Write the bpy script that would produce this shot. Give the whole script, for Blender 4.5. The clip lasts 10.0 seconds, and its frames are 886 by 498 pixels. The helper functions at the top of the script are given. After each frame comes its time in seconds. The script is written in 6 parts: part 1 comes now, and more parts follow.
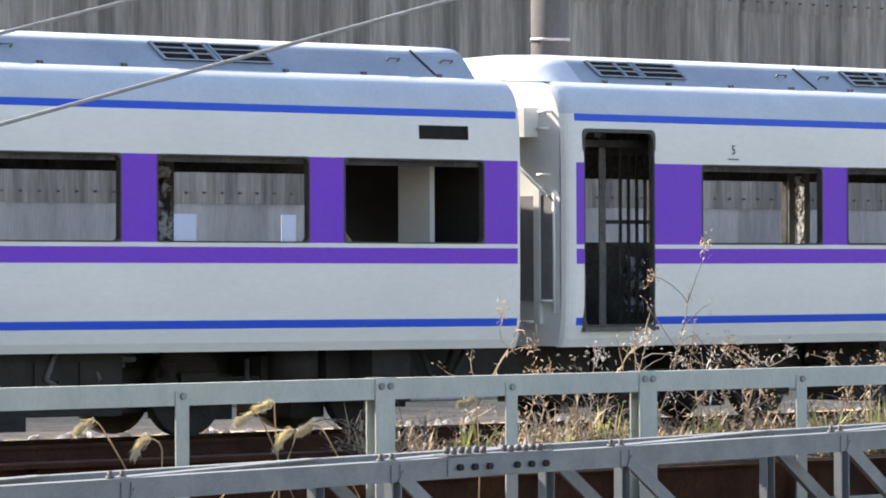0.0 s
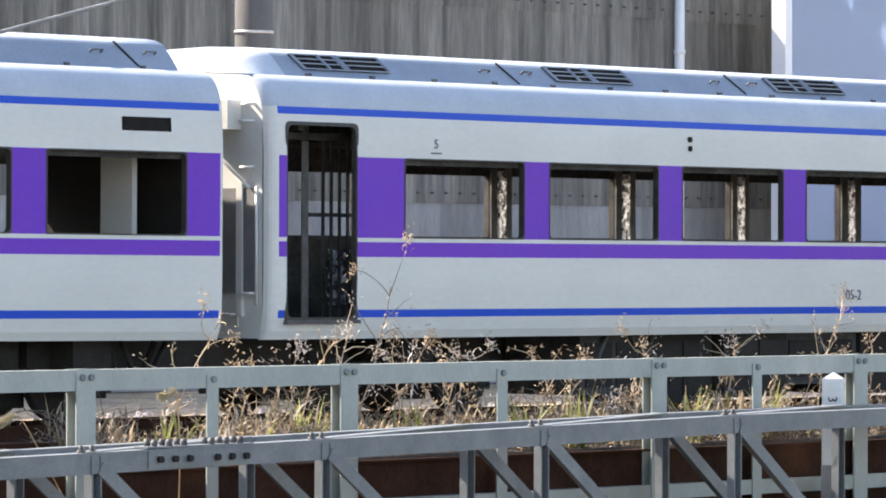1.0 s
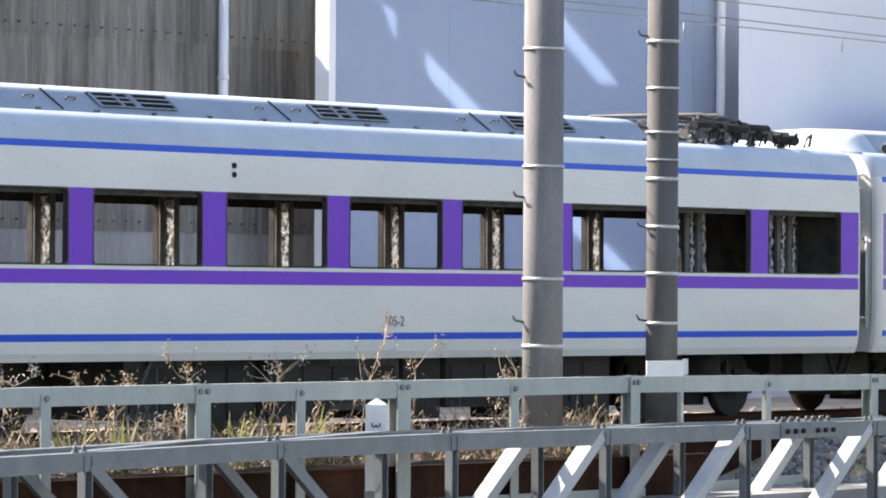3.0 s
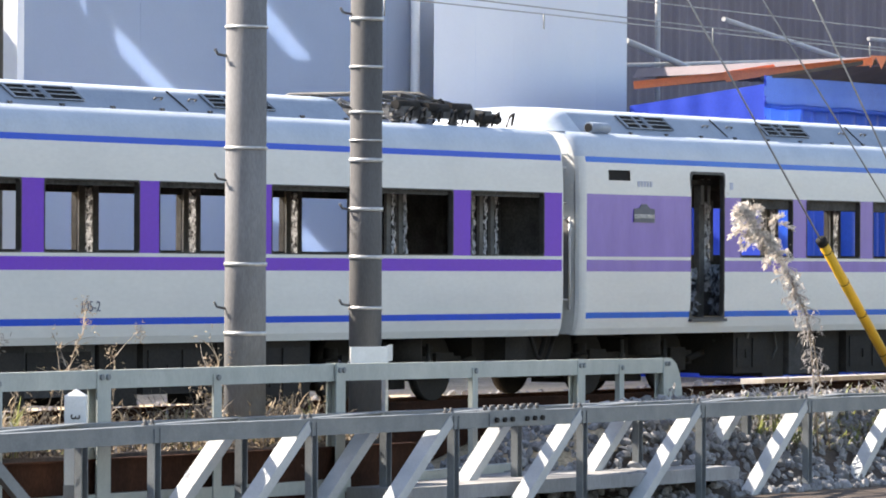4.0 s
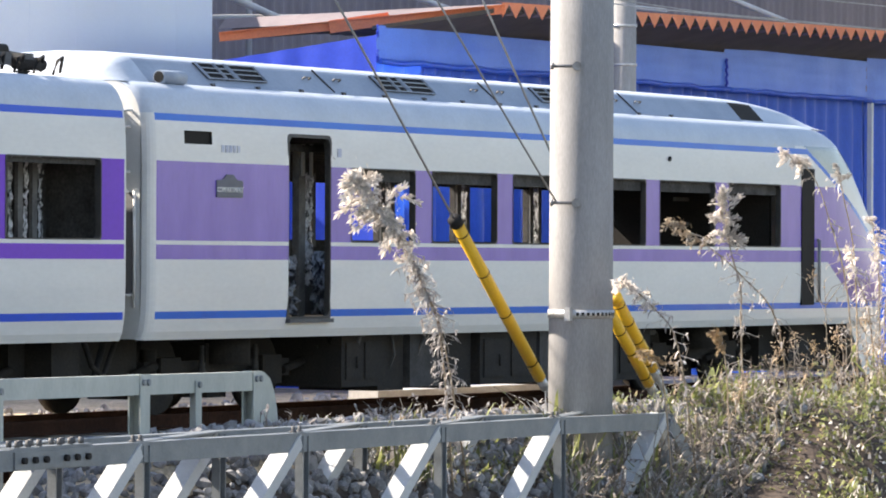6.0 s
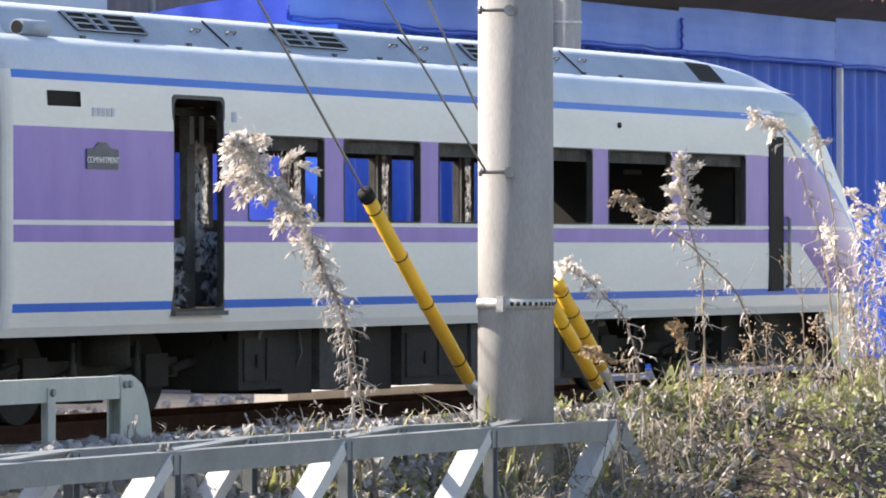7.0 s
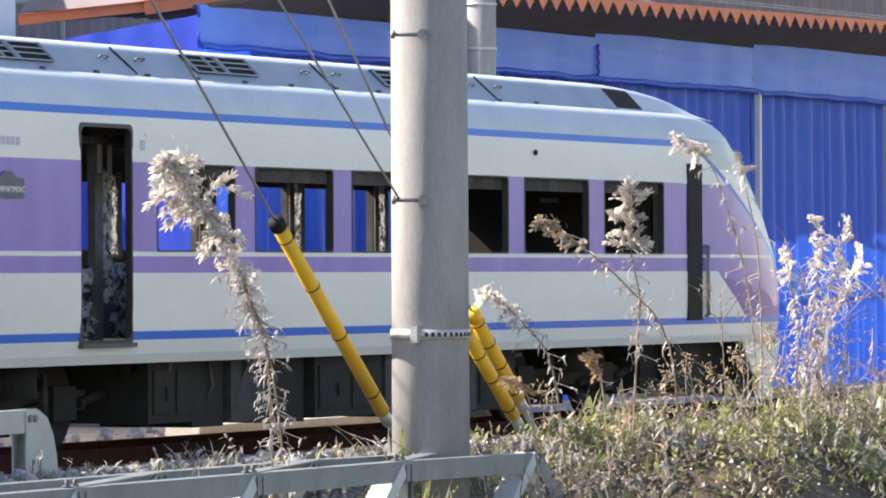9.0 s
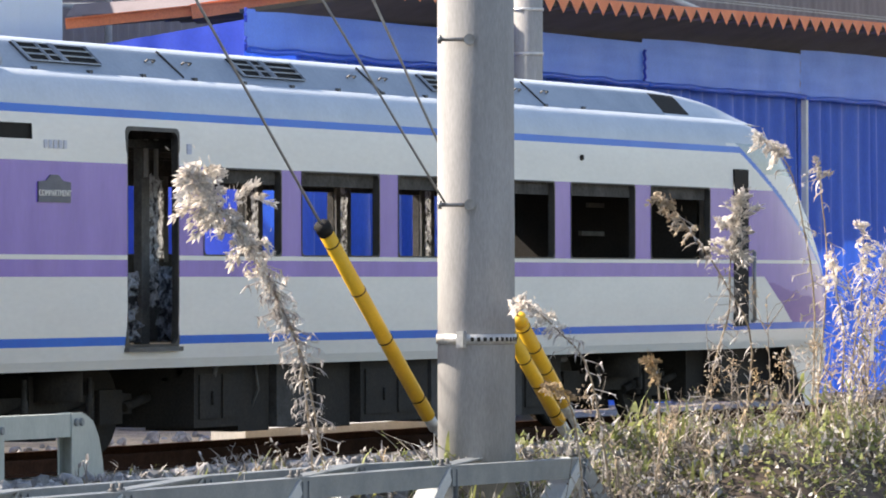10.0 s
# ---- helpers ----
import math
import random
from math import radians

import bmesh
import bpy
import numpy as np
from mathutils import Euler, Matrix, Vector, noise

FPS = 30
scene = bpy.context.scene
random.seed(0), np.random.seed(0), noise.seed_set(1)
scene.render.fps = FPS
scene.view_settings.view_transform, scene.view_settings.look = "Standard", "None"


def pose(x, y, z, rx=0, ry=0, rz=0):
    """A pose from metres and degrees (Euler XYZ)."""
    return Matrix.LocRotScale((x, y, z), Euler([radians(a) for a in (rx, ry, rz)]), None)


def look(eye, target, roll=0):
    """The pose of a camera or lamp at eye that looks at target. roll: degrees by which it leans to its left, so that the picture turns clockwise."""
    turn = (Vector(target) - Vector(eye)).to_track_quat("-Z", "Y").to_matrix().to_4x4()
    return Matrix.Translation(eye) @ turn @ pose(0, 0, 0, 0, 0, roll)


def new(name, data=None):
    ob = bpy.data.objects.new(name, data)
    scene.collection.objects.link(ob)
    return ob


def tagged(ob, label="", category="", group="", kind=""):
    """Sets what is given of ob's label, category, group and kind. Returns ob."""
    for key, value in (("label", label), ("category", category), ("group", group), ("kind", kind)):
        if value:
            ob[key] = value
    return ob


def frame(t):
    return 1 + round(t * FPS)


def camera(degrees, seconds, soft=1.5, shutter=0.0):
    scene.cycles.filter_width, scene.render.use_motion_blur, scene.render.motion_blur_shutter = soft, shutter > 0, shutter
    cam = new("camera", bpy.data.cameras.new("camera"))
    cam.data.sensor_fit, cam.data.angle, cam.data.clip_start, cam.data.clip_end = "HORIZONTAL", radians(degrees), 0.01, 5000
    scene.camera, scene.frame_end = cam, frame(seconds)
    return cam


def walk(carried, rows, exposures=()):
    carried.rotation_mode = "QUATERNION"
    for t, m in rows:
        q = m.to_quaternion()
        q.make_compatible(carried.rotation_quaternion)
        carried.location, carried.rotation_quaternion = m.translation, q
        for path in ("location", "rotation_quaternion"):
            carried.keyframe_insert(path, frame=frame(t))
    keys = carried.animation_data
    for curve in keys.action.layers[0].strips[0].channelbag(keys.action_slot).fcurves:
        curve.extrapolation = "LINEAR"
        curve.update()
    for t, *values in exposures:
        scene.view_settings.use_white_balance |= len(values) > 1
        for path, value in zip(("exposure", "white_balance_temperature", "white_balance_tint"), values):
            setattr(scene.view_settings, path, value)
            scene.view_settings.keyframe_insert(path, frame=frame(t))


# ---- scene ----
cam = camera(10.1568, 10.0, soft=1.9)

# the camera's way: seconds, x, y, z, pitch, yaw, roll
WAY = [
    (0, -34.833, -32.040, 1.470, 0.2993, -45.8560, -0.2608),
    (0.5, -34.833, -32.040, 1.470, 0.2322, -47.5571, -0.0098),
    (1, -34.833, -32.040, 1.470, 0.2136, -49.2763, 0.1707),
    (1.5, -34.833, -32.040, 1.470, 0.1788, -50.3590, 0.1487),
    (2, -34.833, -32.040, 1.470, 0.2334, -51.8920, 0.2922),
    (2.5, -34.833, -32.040, 1.470, 0.4955, -53.2290, 0.3465),
    (2.7, -34.833, -32.040, 1.470, 0.5327, -53.7088, 0.3843),
    (3.45, -34.850, -31.921, 1.523, 0.3643, -56.2079, 0.2688),
    (3.8, -34.892, -31.643, 1.645, 0.1874, -57.5932, 0.4093),
    (4, -33.803, -30.968, 1.636, 0.1891, -58.2851, 0.2521),
    (4.5, -31.080, -29.281, 1.613, 0.0794, -59.2629, 0.2517),
    (5, -28.170, -27.539, 1.601, -0.0321, -60.5546, 0.2425),
    (5.5, -25.321, -26.008, 1.594, 0.2232, -62.0713, 0.3111),
    (6, -22.246, -24.571, 1.583, 0.1192, -62.9322, 0.2765),
    (6.2, -21.016, -23.997, 1.579, 0.1213, -63.4046, 0.3056),
    (7.3, -14.700, -21.121, 1.520, -0.0540, -63.6103, -0.2050),
    (7.5, -14.700, -21.121, 1.520, 0.0158, -63.8394, -0.2716),
    (8, -14.700, -21.121, 1.520, 0.0186, -63.9270, -0.3015),
    (8.5, -14.700, -21.121, 1.520, -0.0459, -64.1863, -0.2811),
    (9, -14.700, -21.121, 1.520, 0.3221, -64.4788, -0.2888),
    (9.5, -14.700, -21.121, 1.520, 0.4139, -64.1234, -0.2350),
    (10, -14.700, -21.121, 1.520, 0.3789, -63.9490, -0.1331),
]
walk(cam, [(t, pose(x, y, z, 90 + p, 0, w) @ pose(0, 0, 0, 0, 0, r)) for t, x, y, z, p, w, r in WAY], exposures=[(0, 1.62, 7250, 15), (1.25, 1.68, 7250, 15), (2.5, 1.6, 7250, 15), (4.5, 1.49, 7150, 14), (7.3, 1.45, 7150, 14), (8.5, 1.5, 7150, 14), (9.2, 1.4, 7150, 14), (10, 1.34, 7200, 14)])

# ---- light ----
SUN_TO = Vector((-0.225, 0.735, 0.64)).normalized()
world = bpy.data.worlds.new("sky")
scene.world = world
world.use_nodes = True
wn = world.node_tree
sky = wn.nodes.new("ShaderNodeTexSky")
sky.sky_type = "NISHITA"
sky.sun_disc = False
sky.sun_elevation = math.asin(SUN_TO.z)
sky.sun_rotation = math.atan2(SUN_TO.x, SUN_TO.y)
wn.links.new(sky.outputs[0], wn.nodes["Background"].inputs[0])
wn.nodes["Background"].inputs[1].default_value = 0.12
sun = new("sun", bpy.data.lights.new("sun", "SUN"))
sun.data.energy = 5.0
sun.data.angle = radians(0.55)
sun.data.color = (1.0, 0.95, 0.87)
sun.matrix_world = look(SUN_TO * 60, (0, 0, 0))

# ---- materials ----


def surface(name, base, alt=None, rough=0.5, metal=0.0, scale=2.0, fine=45.0, bump=0.15, speck=0.12, stretch=(1, 1, 1), spread=(0.35, 0.65), spec=0.5, vary=0.0, coat=0.0, through_light=0.0):
    """A painted, metal, mineral or dry surface: large stains from base to alt, a fine grain, a little relief."""
    m = bpy.data.materials.new(name)
    m.use_nodes = True
    nt = m.node_tree
    b = nt.nodes["Principled BSDF"]
    co = nt.nodes.new("ShaderNodeTexCoord")
    mp = nt.nodes.new("ShaderNodeMapping")
    mp.inputs["Scale"].default_value = stretch
    nt.links.new(co.outputs["Object"], mp.inputs["Vector"])
    n1 = nt.nodes.new("ShaderNodeTexNoise")
    n1.inputs["Scale"].default_value = scale
    n1.inputs["Detail"].default_value = 6
    n1.inputs["Roughness"].default_value = 0.62
    nt.links.new(mp.outputs[0], n1.inputs["Vector"])
    n2 = nt.nodes.new("ShaderNodeTexNoise")
    n2.inputs["Scale"].default_value = fine
    n2.inputs["Detail"].default_value = 3
    nt.links.new(mp.outputs[0], n2.inputs["Vector"])
    ramp = nt.nodes.new("ShaderNodeValToRGB")
    ramp.color_ramp.elements[0].position, ramp.color_ramp.elements[1].position = spread
    ramp.color_ramp.elements[0].color = (*base, 1)
    ramp.color_ramp.elements[1].color = (*(alt or base), 1)
    nt.links.new(n1.outputs["Fac"], ramp.inputs[0])
    mr = nt.nodes.new("ShaderNodeMapRange")
    mr.inputs["From Min"].default_value, mr.inputs["From Max"].default_value = 0.3, 0.7
    mr.inputs["To Min"].default_value, mr.inputs["To Max"].default_value = 1 - speck, 1 + speck
    nt.links.new(n2.outputs["Fac"], mr.inputs["Value"])
    last = mr.outputs[0]
    if vary:
        info = nt.nodes.new("ShaderNodeObjectInfo")
        vr = nt.nodes.new("ShaderNodeMapRange")
        vr.inputs["To Min"].default_value, vr.inputs["To Max"].default_value = 1 - vary, 1 + vary
        nt.links.new(info.outputs["Random"], vr.inputs["Value"])
        geo = nt.nodes.new("ShaderNodeNewGeometry")
        vi = nt.nodes.new("ShaderNodeMapRange")
        vi.inputs["To Min"].default_value, vi.inputs["To Max"].default_value = 1 - vary, 1 + vary
        nt.links.new(geo.outputs["Random Per Island"], vi.inputs["Value"])
        mu = nt.nodes.new("ShaderNodeMath")
        mu.operation = "MULTIPLY"
        nt.links.new(vr.outputs[0], mu.inputs[0])
        nt.links.new(vi.outputs[0], mu.inputs[1])
        mu2 = nt.nodes.new("ShaderNodeMath")
        mu2.operation = "MULTIPLY"
        nt.links.new(mu.outputs[0], mu2.inputs[0])
        nt.links.new(last, mu2.inputs[1])
        last = mu2.outputs[0]
    mix = nt.nodes.new("ShaderNodeVectorMath")
    mix.operation = "SCALE"
    nt.links.new(ramp.outputs[0], mix.inputs[0])
    nt.links.new(last, mix.inputs["Scale"])
    nt.links.new(mix.outputs[0], b.inputs["Base Color"])
    bp = nt.nodes.new("ShaderNodeBump")
    bp.inputs["Strength"].default_value = bump
    bp.inputs["Distance"].default_value = 0.01
    nt.links.new(n2.outputs["Fac"], bp.inputs["Height"])
    nt.links.new(bp.outputs[0], b.inputs["Normal"])
    rr = nt.nodes.new("ShaderNodeMapRange")
    rr.inputs["To Min"].default_value, rr.inputs["To Max"].default_value = max(0.02, rough - 0.1), min(1, rough + 0.1)
    nt.links.new(n1.outputs["Fac"], rr.inputs["Value"])
    nt.links.new(rr.outputs[0], b.inputs["Roughness"])
    b.inputs["Metallic"].default_value = metal
    b.inputs["Specular IOR Level"].default_value = spec
    b.inputs["Coat Weight"].default_value = coat
    if through_light:
        tr = nt.nodes.new("ShaderNodeBsdfTranslucent")
        nt.links.new(mix.outputs[0], tr.inputs["Color"])
        mx = nt.nodes.new("ShaderNodeMixShader")
        mx.inputs[0].default_value = through_light
        nt.links.new(b.outputs[0], mx.inputs[1])
        nt.links.new(tr.outputs[0], mx.inputs[2])
        nt.links.new(mx.outputs[0], nt.nodes["Material Output"].inputs["Surface"])
    return m


M = {}
M["white"] = surface("white_paint", (0.71, 0.71, 0.685), (0.64, 0.645, 0.625), 0.38, scale=0.8, fine=18, bump=0.03, speck=0.03, stretch=(0.5, 1, 1.4))
# roof white, with the blue of the reflected sky put into it
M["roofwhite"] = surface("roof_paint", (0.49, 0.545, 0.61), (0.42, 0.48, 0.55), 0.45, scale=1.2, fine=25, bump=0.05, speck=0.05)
# darker than the roof top: shade of the sloping sides put into colour
M["fairing"] = surface("shaded_fairing_paint", (0.29, 0.34, 0.41), (0.235, 0.285, 0.355), 0.45, scale=1.4, fine=30, bump=0.05, speck=0.06)
M["blue"] = surface("blue_stripe", (0.002, 0.075, 0.60), (0.004, 0.082, 0.57), 0.35, scale=2, bump=0.03, speck=0.05, spec=0.25)
M["purple"] = surface("purple_paint", (0.165, 0.036, 0.56), (0.18, 0.044, 0.53), 0.4, scale=1.5, fine=20, bump=0.03, speck=0.04, spec=0.25)
# paler purple: real fading, plus a grazing sky sheen put into the colour
M["purple_faded_sheen"] = surface("faded_purple_with_sky_sheen", (0.155, 0.088, 0.50), (0.112, 0.056, 0.41), 0.32, scale=1.1, fine=14, bump=0.03, speck=0.04, stretch=(1.6, 1, 0.5), coat=0.3)
# darker purple: a reflection low on the nose, put into the paint
M["purple_reflection"] = surface("plum_reflection_paint", (0.16, 0.07, 0.36), (0.13, 0.055, 0.31), 0.4, scale=1.1, fine=14, bump=0.03, speck=0.05)
M["blue_faded"] = surface("faded_blue_stripe", (0.005, 0.15, 0.62), (0.015, 0.12, 0.56), 0.32, scale=1.1, bump=0.03, speck=0.05, spec=0.25)
M["lining"] = surface("bare_lining", (0.085, 0.082, 0.077), (0.042, 0.040, 0.037), 0.85, spec=0.2, scale=3, fine=30, bump=0.3, speck=0.25)
M["seal"] = surface("window_rubber", (0.035, 0.034, 0.033), (0.06, 0.056, 0.05), 0.6, scale=6, bump=0.1)
M["foam"] = surface("torn_insulation", (0.72, 0.73, 0.74), (0.05, 0.048, 0.046), 0.9, scale=18, fine=60, bump=0.9, speck=0.3, spread=(0.46, 0.60), stretch=(1, 1, 0.6), through_light=0.22)
M["foil"] = surface("crumpled_foil", (0.62, 0.70, 0.80), (0.035, 0.04, 0.05), 0.5, scale=9, fine=40, bump=0.9, speck=0.3, spread=(0.42, 0.55), through_light=0.3)
M["studs"] = surface("grey_primer_post", (0.20, 0.20, 0.19), (0.12, 0.115, 0.11), 0.8, scale=4, bump=0.2, speck=0.2)
M["bellows"] = surface("grey_bellows_sheet", (0.20, 0.20, 0.205), (0.16, 0.16, 0.165), 0.7, scale=3, bump=0.1, speck=0.08)
M["dryleaf"] = surface("withered_leaf", (0.64, 0.61, 0.58), (0.42, 0.38, 0.355), 0.85, scale=8, bump=0.2, vary=0.25, through_light=0.35)
M["windscreen"] = surface("dull_windscreen", (0.27, 0.33, 0.36), (0.21, 0.26, 0.29), 0.2, scale=1, bump=0.02)
# underfloor grime; also the painted shade at the fairing's end
M["dark"] = surface("underfloor_grime_and_shade", (0.028, 0.027, 0.026), (0.04, 0.036, 0.032), 0.85, scale=3, bump=0.2, speck=0.2, spec=0.15)
M["case_grey"] = surface("dusty_case_paint", (0.075, 0.074, 0.074), (0.045, 0.044, 0.043), 0.8, scale=4, bump=0.15, speck=0.2, spec=0.2)
M["darkgrey"] = surface("grey_equipment", (0.10, 0.10, 0.10), (0.06, 0.06, 0.06), 0.65, scale=4, bump=0.15, speck=0.15)
M["steel"] = surface("worn_steel", (0.30, 0.30, 0.30), (0.18, 0.17, 0.16), 0.45, 0.6, scale=5, bump=0.1)
M["rust"] = surface("rusted_steel", (0.060, 0.027, 0.016), (0.033, 0.016, 0.011), 0.9, spec=0.12, scale=2.5, fine=40, bump=0.35, speck=0.25, stretch=(1, 1, 0.6))
M["fence"] = surface("pale_green_paint", (0.40, 0.43, 0.40), (0.33, 0.36, 0.335), 0.5, scale=3, fine=40, bump=0.08, speck=0.06, stretch=(1, 1, 0.5))
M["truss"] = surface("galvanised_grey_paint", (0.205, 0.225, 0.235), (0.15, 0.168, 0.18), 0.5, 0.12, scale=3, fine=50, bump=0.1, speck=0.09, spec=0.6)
# paler copy of the girder paint: sun on rising diagonals put into colour
M["brace"] = surface("sunlit_brace_paint", (0.50, 0.52, 0.52), (0.42, 0.44, 0.445), 0.45, scale=3, fine=50, bump=0.08, speck=0.06)
M["concrete"] = surface("weathered_concrete", (0.35, 0.345, 0.34), (0.25, 0.247, 0.243), 0.85, scale=1.6, fine=50, bump=0.25, speck=0.1, stretch=(1.5, 1.5, 0.35))
M["concrete_dark"] = surface("dark_concrete", (0.120, 0.119, 0.119), (0.082, 0.081, 0.081), 0.85, scale=1.6, fine=50, bump=0.25, speck=0.12, stretch=(1.5, 1.5, 0.35))
M["concrete_mid"] = surface("grey_concrete", (0.235, 0.236, 0.24), (0.15, 0.15, 0.152), 0.85, scale=1.6, fine=50, bump=0.25, speck=0.12, stretch=(1.5, 1.5, 0.35))
M["galv"] = surface("galvanised_band", (0.62, 0.62, 0.60), (0.45, 0.45, 0.44), 0.4, 0.5, scale=12, bump=0.05)
M["yellow"] = surface("yellow_guard_plastic", (0.80, 0.46, 0.02), (0.70, 0.40, 0.02), 0.45, scale=4, bump=0.04, speck=0.05)
# black rubber; also stands for the dark inside of openings
M["black"] = surface("black_rubber_and_openings", (0.012, 0.012, 0.012), (0.02, 0.019, 0.018), 0.7, scale=6, spec=0.15)
M["signwhite"] = surface("white_enamel", (0.80, 0.80, 0.78), (0.72, 0.72, 0.69), 0.4, scale=3, bump=0.03, speck=0.04)
M["ballast"] = surface("ballast_ground", (0.60, 0.48, 0.32), (0.36, 0.28, 0.185), 0.95, scale=1.2, fine=22, bump=1.0, speck=0.4)
M["soil"] = surface("dry_soil", (0.085, 0.062, 0.046), (0.045, 0.033, 0.026), 0.95, scale=2, fine=25, bump=0.9, speck=0.35)
M["stone"] = surface("grey_stone", (0.30, 0.30, 0.305), (0.15, 0.15, 0.155), 0.85, scale=6, fine=60, bump=0.3, speck=0.15, vary=0.3)
M["cladding_pale"] = surface("pale_translucent_sheet", (0.33, 0.36, 0.375), (0.21, 0.23, 0.24), 0.7, scale=0.9, fine=18, bump=0.15, speck=0.10, stretch=(2.0, 1, 0.3), vary=0.12, through_light=0.12)
M["cladding"] = surface("weathered_cement_sheet", (0.26, 0.263, 0.247), (0.105, 0.108, 0.102), 0.9, scale=1.4, fine=18, bump=0.2, speck=0.16, stretch=(2.6, 1, 0.16), vary=0.16)
M["wallblue"] = surface("pale_blue_wall", (0.51, 0.61, 0.77), (0.47, 0.57, 0.73), 0.55, scale=0.4, bump=0.03, speck=0.02, through_light=0.45)
M["wallwhite"] = surface("white_sheet_wall", (0.76, 0.79, 0.82), (0.72, 0.75, 0.79), 0.5, scale=0.4, bump=0.03, speck=0.02)
M["mauve"] = surface("mauve_brown_sheet", (0.20, 0.17, 0.18), (0.15, 0.125, 0.135), 0.7, scale=1.0, bump=0.1, speck=0.1, stretch=(2, 1, 0.3))
M["orange"] = surface("orange_flashing", (0.74, 0.22, 0.085), (0.62, 0.165, 0.07), 0.6, scale=1.5, bump=0.05)
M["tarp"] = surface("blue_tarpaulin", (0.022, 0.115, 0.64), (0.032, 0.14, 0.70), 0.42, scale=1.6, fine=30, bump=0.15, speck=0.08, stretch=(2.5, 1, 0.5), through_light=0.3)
# darker copy of the tarp, with the side sheet's shade in the blue
M["tarp_deep"] = surface("shaded_blue_tarpaulin", (0.006, 0.036, 0.40), (0.010, 0.05, 0.47), 0.5, scale=1.6, fine=30, bump=0.15, speck=0.08)
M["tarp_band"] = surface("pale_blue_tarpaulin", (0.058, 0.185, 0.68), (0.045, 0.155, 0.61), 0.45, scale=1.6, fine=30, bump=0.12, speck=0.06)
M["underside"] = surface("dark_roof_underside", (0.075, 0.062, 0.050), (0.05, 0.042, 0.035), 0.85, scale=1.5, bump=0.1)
M["pipe"] = surface("pale_grey_pipe", (0.50, 0.50, 0.49), (0.40, 0.40, 0.39), 0.5, scale=3, bump=0.05)
M["wire"] = surface("dull_wire", (0.34, 0.34, 0.33), (0.24, 0.24, 0.23), 0.6, 0.0, scale=5)
M["plume"] = surface("dry_seed_plume", (0.90, 0.86, 0.81), (0.72, 0.67, 0.61), 0.9, scale=8, bump=0.2, speck=0.15, vary=0.3, through_light=0.4)
M["stalk"] = surface("dry_stalk", (0.50, 0.41, 0.30), (0.32, 0.245, 0.17), 0.9, scale=8, bump=0.2, speck=0.15, vary=0.25)
M["straw"] = surface("dry_straw", (0.58, 0.46, 0.30), (0.36, 0.27, 0.165), 0.9, scale=6, bump=0.2, vary=0.3, through_light=0.4)
M["leaf"] = surface("green_leaf", (0.34, 0.36, 0.13), (0.14, 0.17, 0.065), 0.6, scale=6, bump=0.1, vary=0.35, through_light=0.4)
M["tuft"] = surface("brownish_seed_tuft", (0.62, 0.51, 0.38), (0.44, 0.34, 0.235), 0.9, scale=8, bump=0.2, vary=0.25, through_light=0.35)
M["gold"] = surface("golden_seed_hair", (0.76, 0.70, 0.52), (0.62, 0.54, 0.36), 0.8, scale=8, bump=0.1, vary=0.2, through_light=0.5)
M["twig"] = surface("grey_brown_twig", (0.30, 0.26, 0.22), (0.17, 0.14, 0.115), 0.9, scale=8, bump=0.2, vary=0.3)
M["ink"] = surface("dark_lettering", (0.10, 0.11, 0.16), (0.12, 0.13, 0.18), 0.6)

# ---- helpers ----


def box(bm, x0, x1, y0, y1, z0, z1):
    v = [bm.verts.new(p) for p in ((x0, y0, z0), (x1, y0, z0), (x1, y1, z0), (x0, y1, z0), (x0, y0, z1), (x1, y0, z1), (x1, y1, z1), (x0, y1, z1))]
    for f in ((3, 2, 1, 0), (4, 5, 6, 7), (0, 1, 5, 4), (1, 2, 6, 5), (2, 3, 7, 6), (3, 0, 4, 7)):
        bm.faces.new([v[i] for i in f])


def tube(bm, pts, r, seg=8, caps=True):
    """A round bar along pts; r is one radius or one for each point."""
    pts = [Vector(p) for p in pts]
    rs = r if isinstance(r, (list, tuple)) else [r] * len(pts)
    rings = []
    for i, p in enumerate(pts):
        d = (pts[min(i + 1, len(pts) - 1)] - pts[max(i - 1, 0)]).normalized()
        a = d.cross(Vector((0, 0, 1)) if abs(d.z) < 0.9 else Vector((1, 0, 0))).normalized()
        b = d.cross(a)
        rings.append([bm.verts.new(p + rs[i] * (a * math.cos(2 * math.pi * k / seg) + b * math.sin(2 * math.pi * k / seg))) for k in range(seg)])
    for a, b in zip(rings, rings[1:]):
        for k in range(seg):
            f = bm.faces.new((a[k], a[(k + 1) % seg], b[(k + 1) % seg], b[k]))
            f.smooth = seg > 5
    if caps:
        bm.faces.new(rings[0])
        bm.faces.new(rings[-1][::-1])


def bar(bm, p, q, w, h, up=(0, 0, 1)):
    """A flat bar from p to q, w wide across and h high along up."""
    p, q = Vector(p), Vector(q)
    d = (q - p).normalized()
    s = d.cross(Vector(up)).normalized() * (w / 2)
    u = s.cross(d).normalized() * (h / 2)
    v = [bm.verts.new(e + a * s + b * u) for e in (p, q) for a, b in ((-1, -1), (1, -1), (1, 1), (-1, 1))]
    for f in ((0, 1, 2, 3), (7, 6, 5, 4), (0, 4, 5, 1), (1, 5, 6, 2), (2, 6, 7, 3), (3, 7, 4, 0)):
        bm.faces.new([v[i] for i in f])


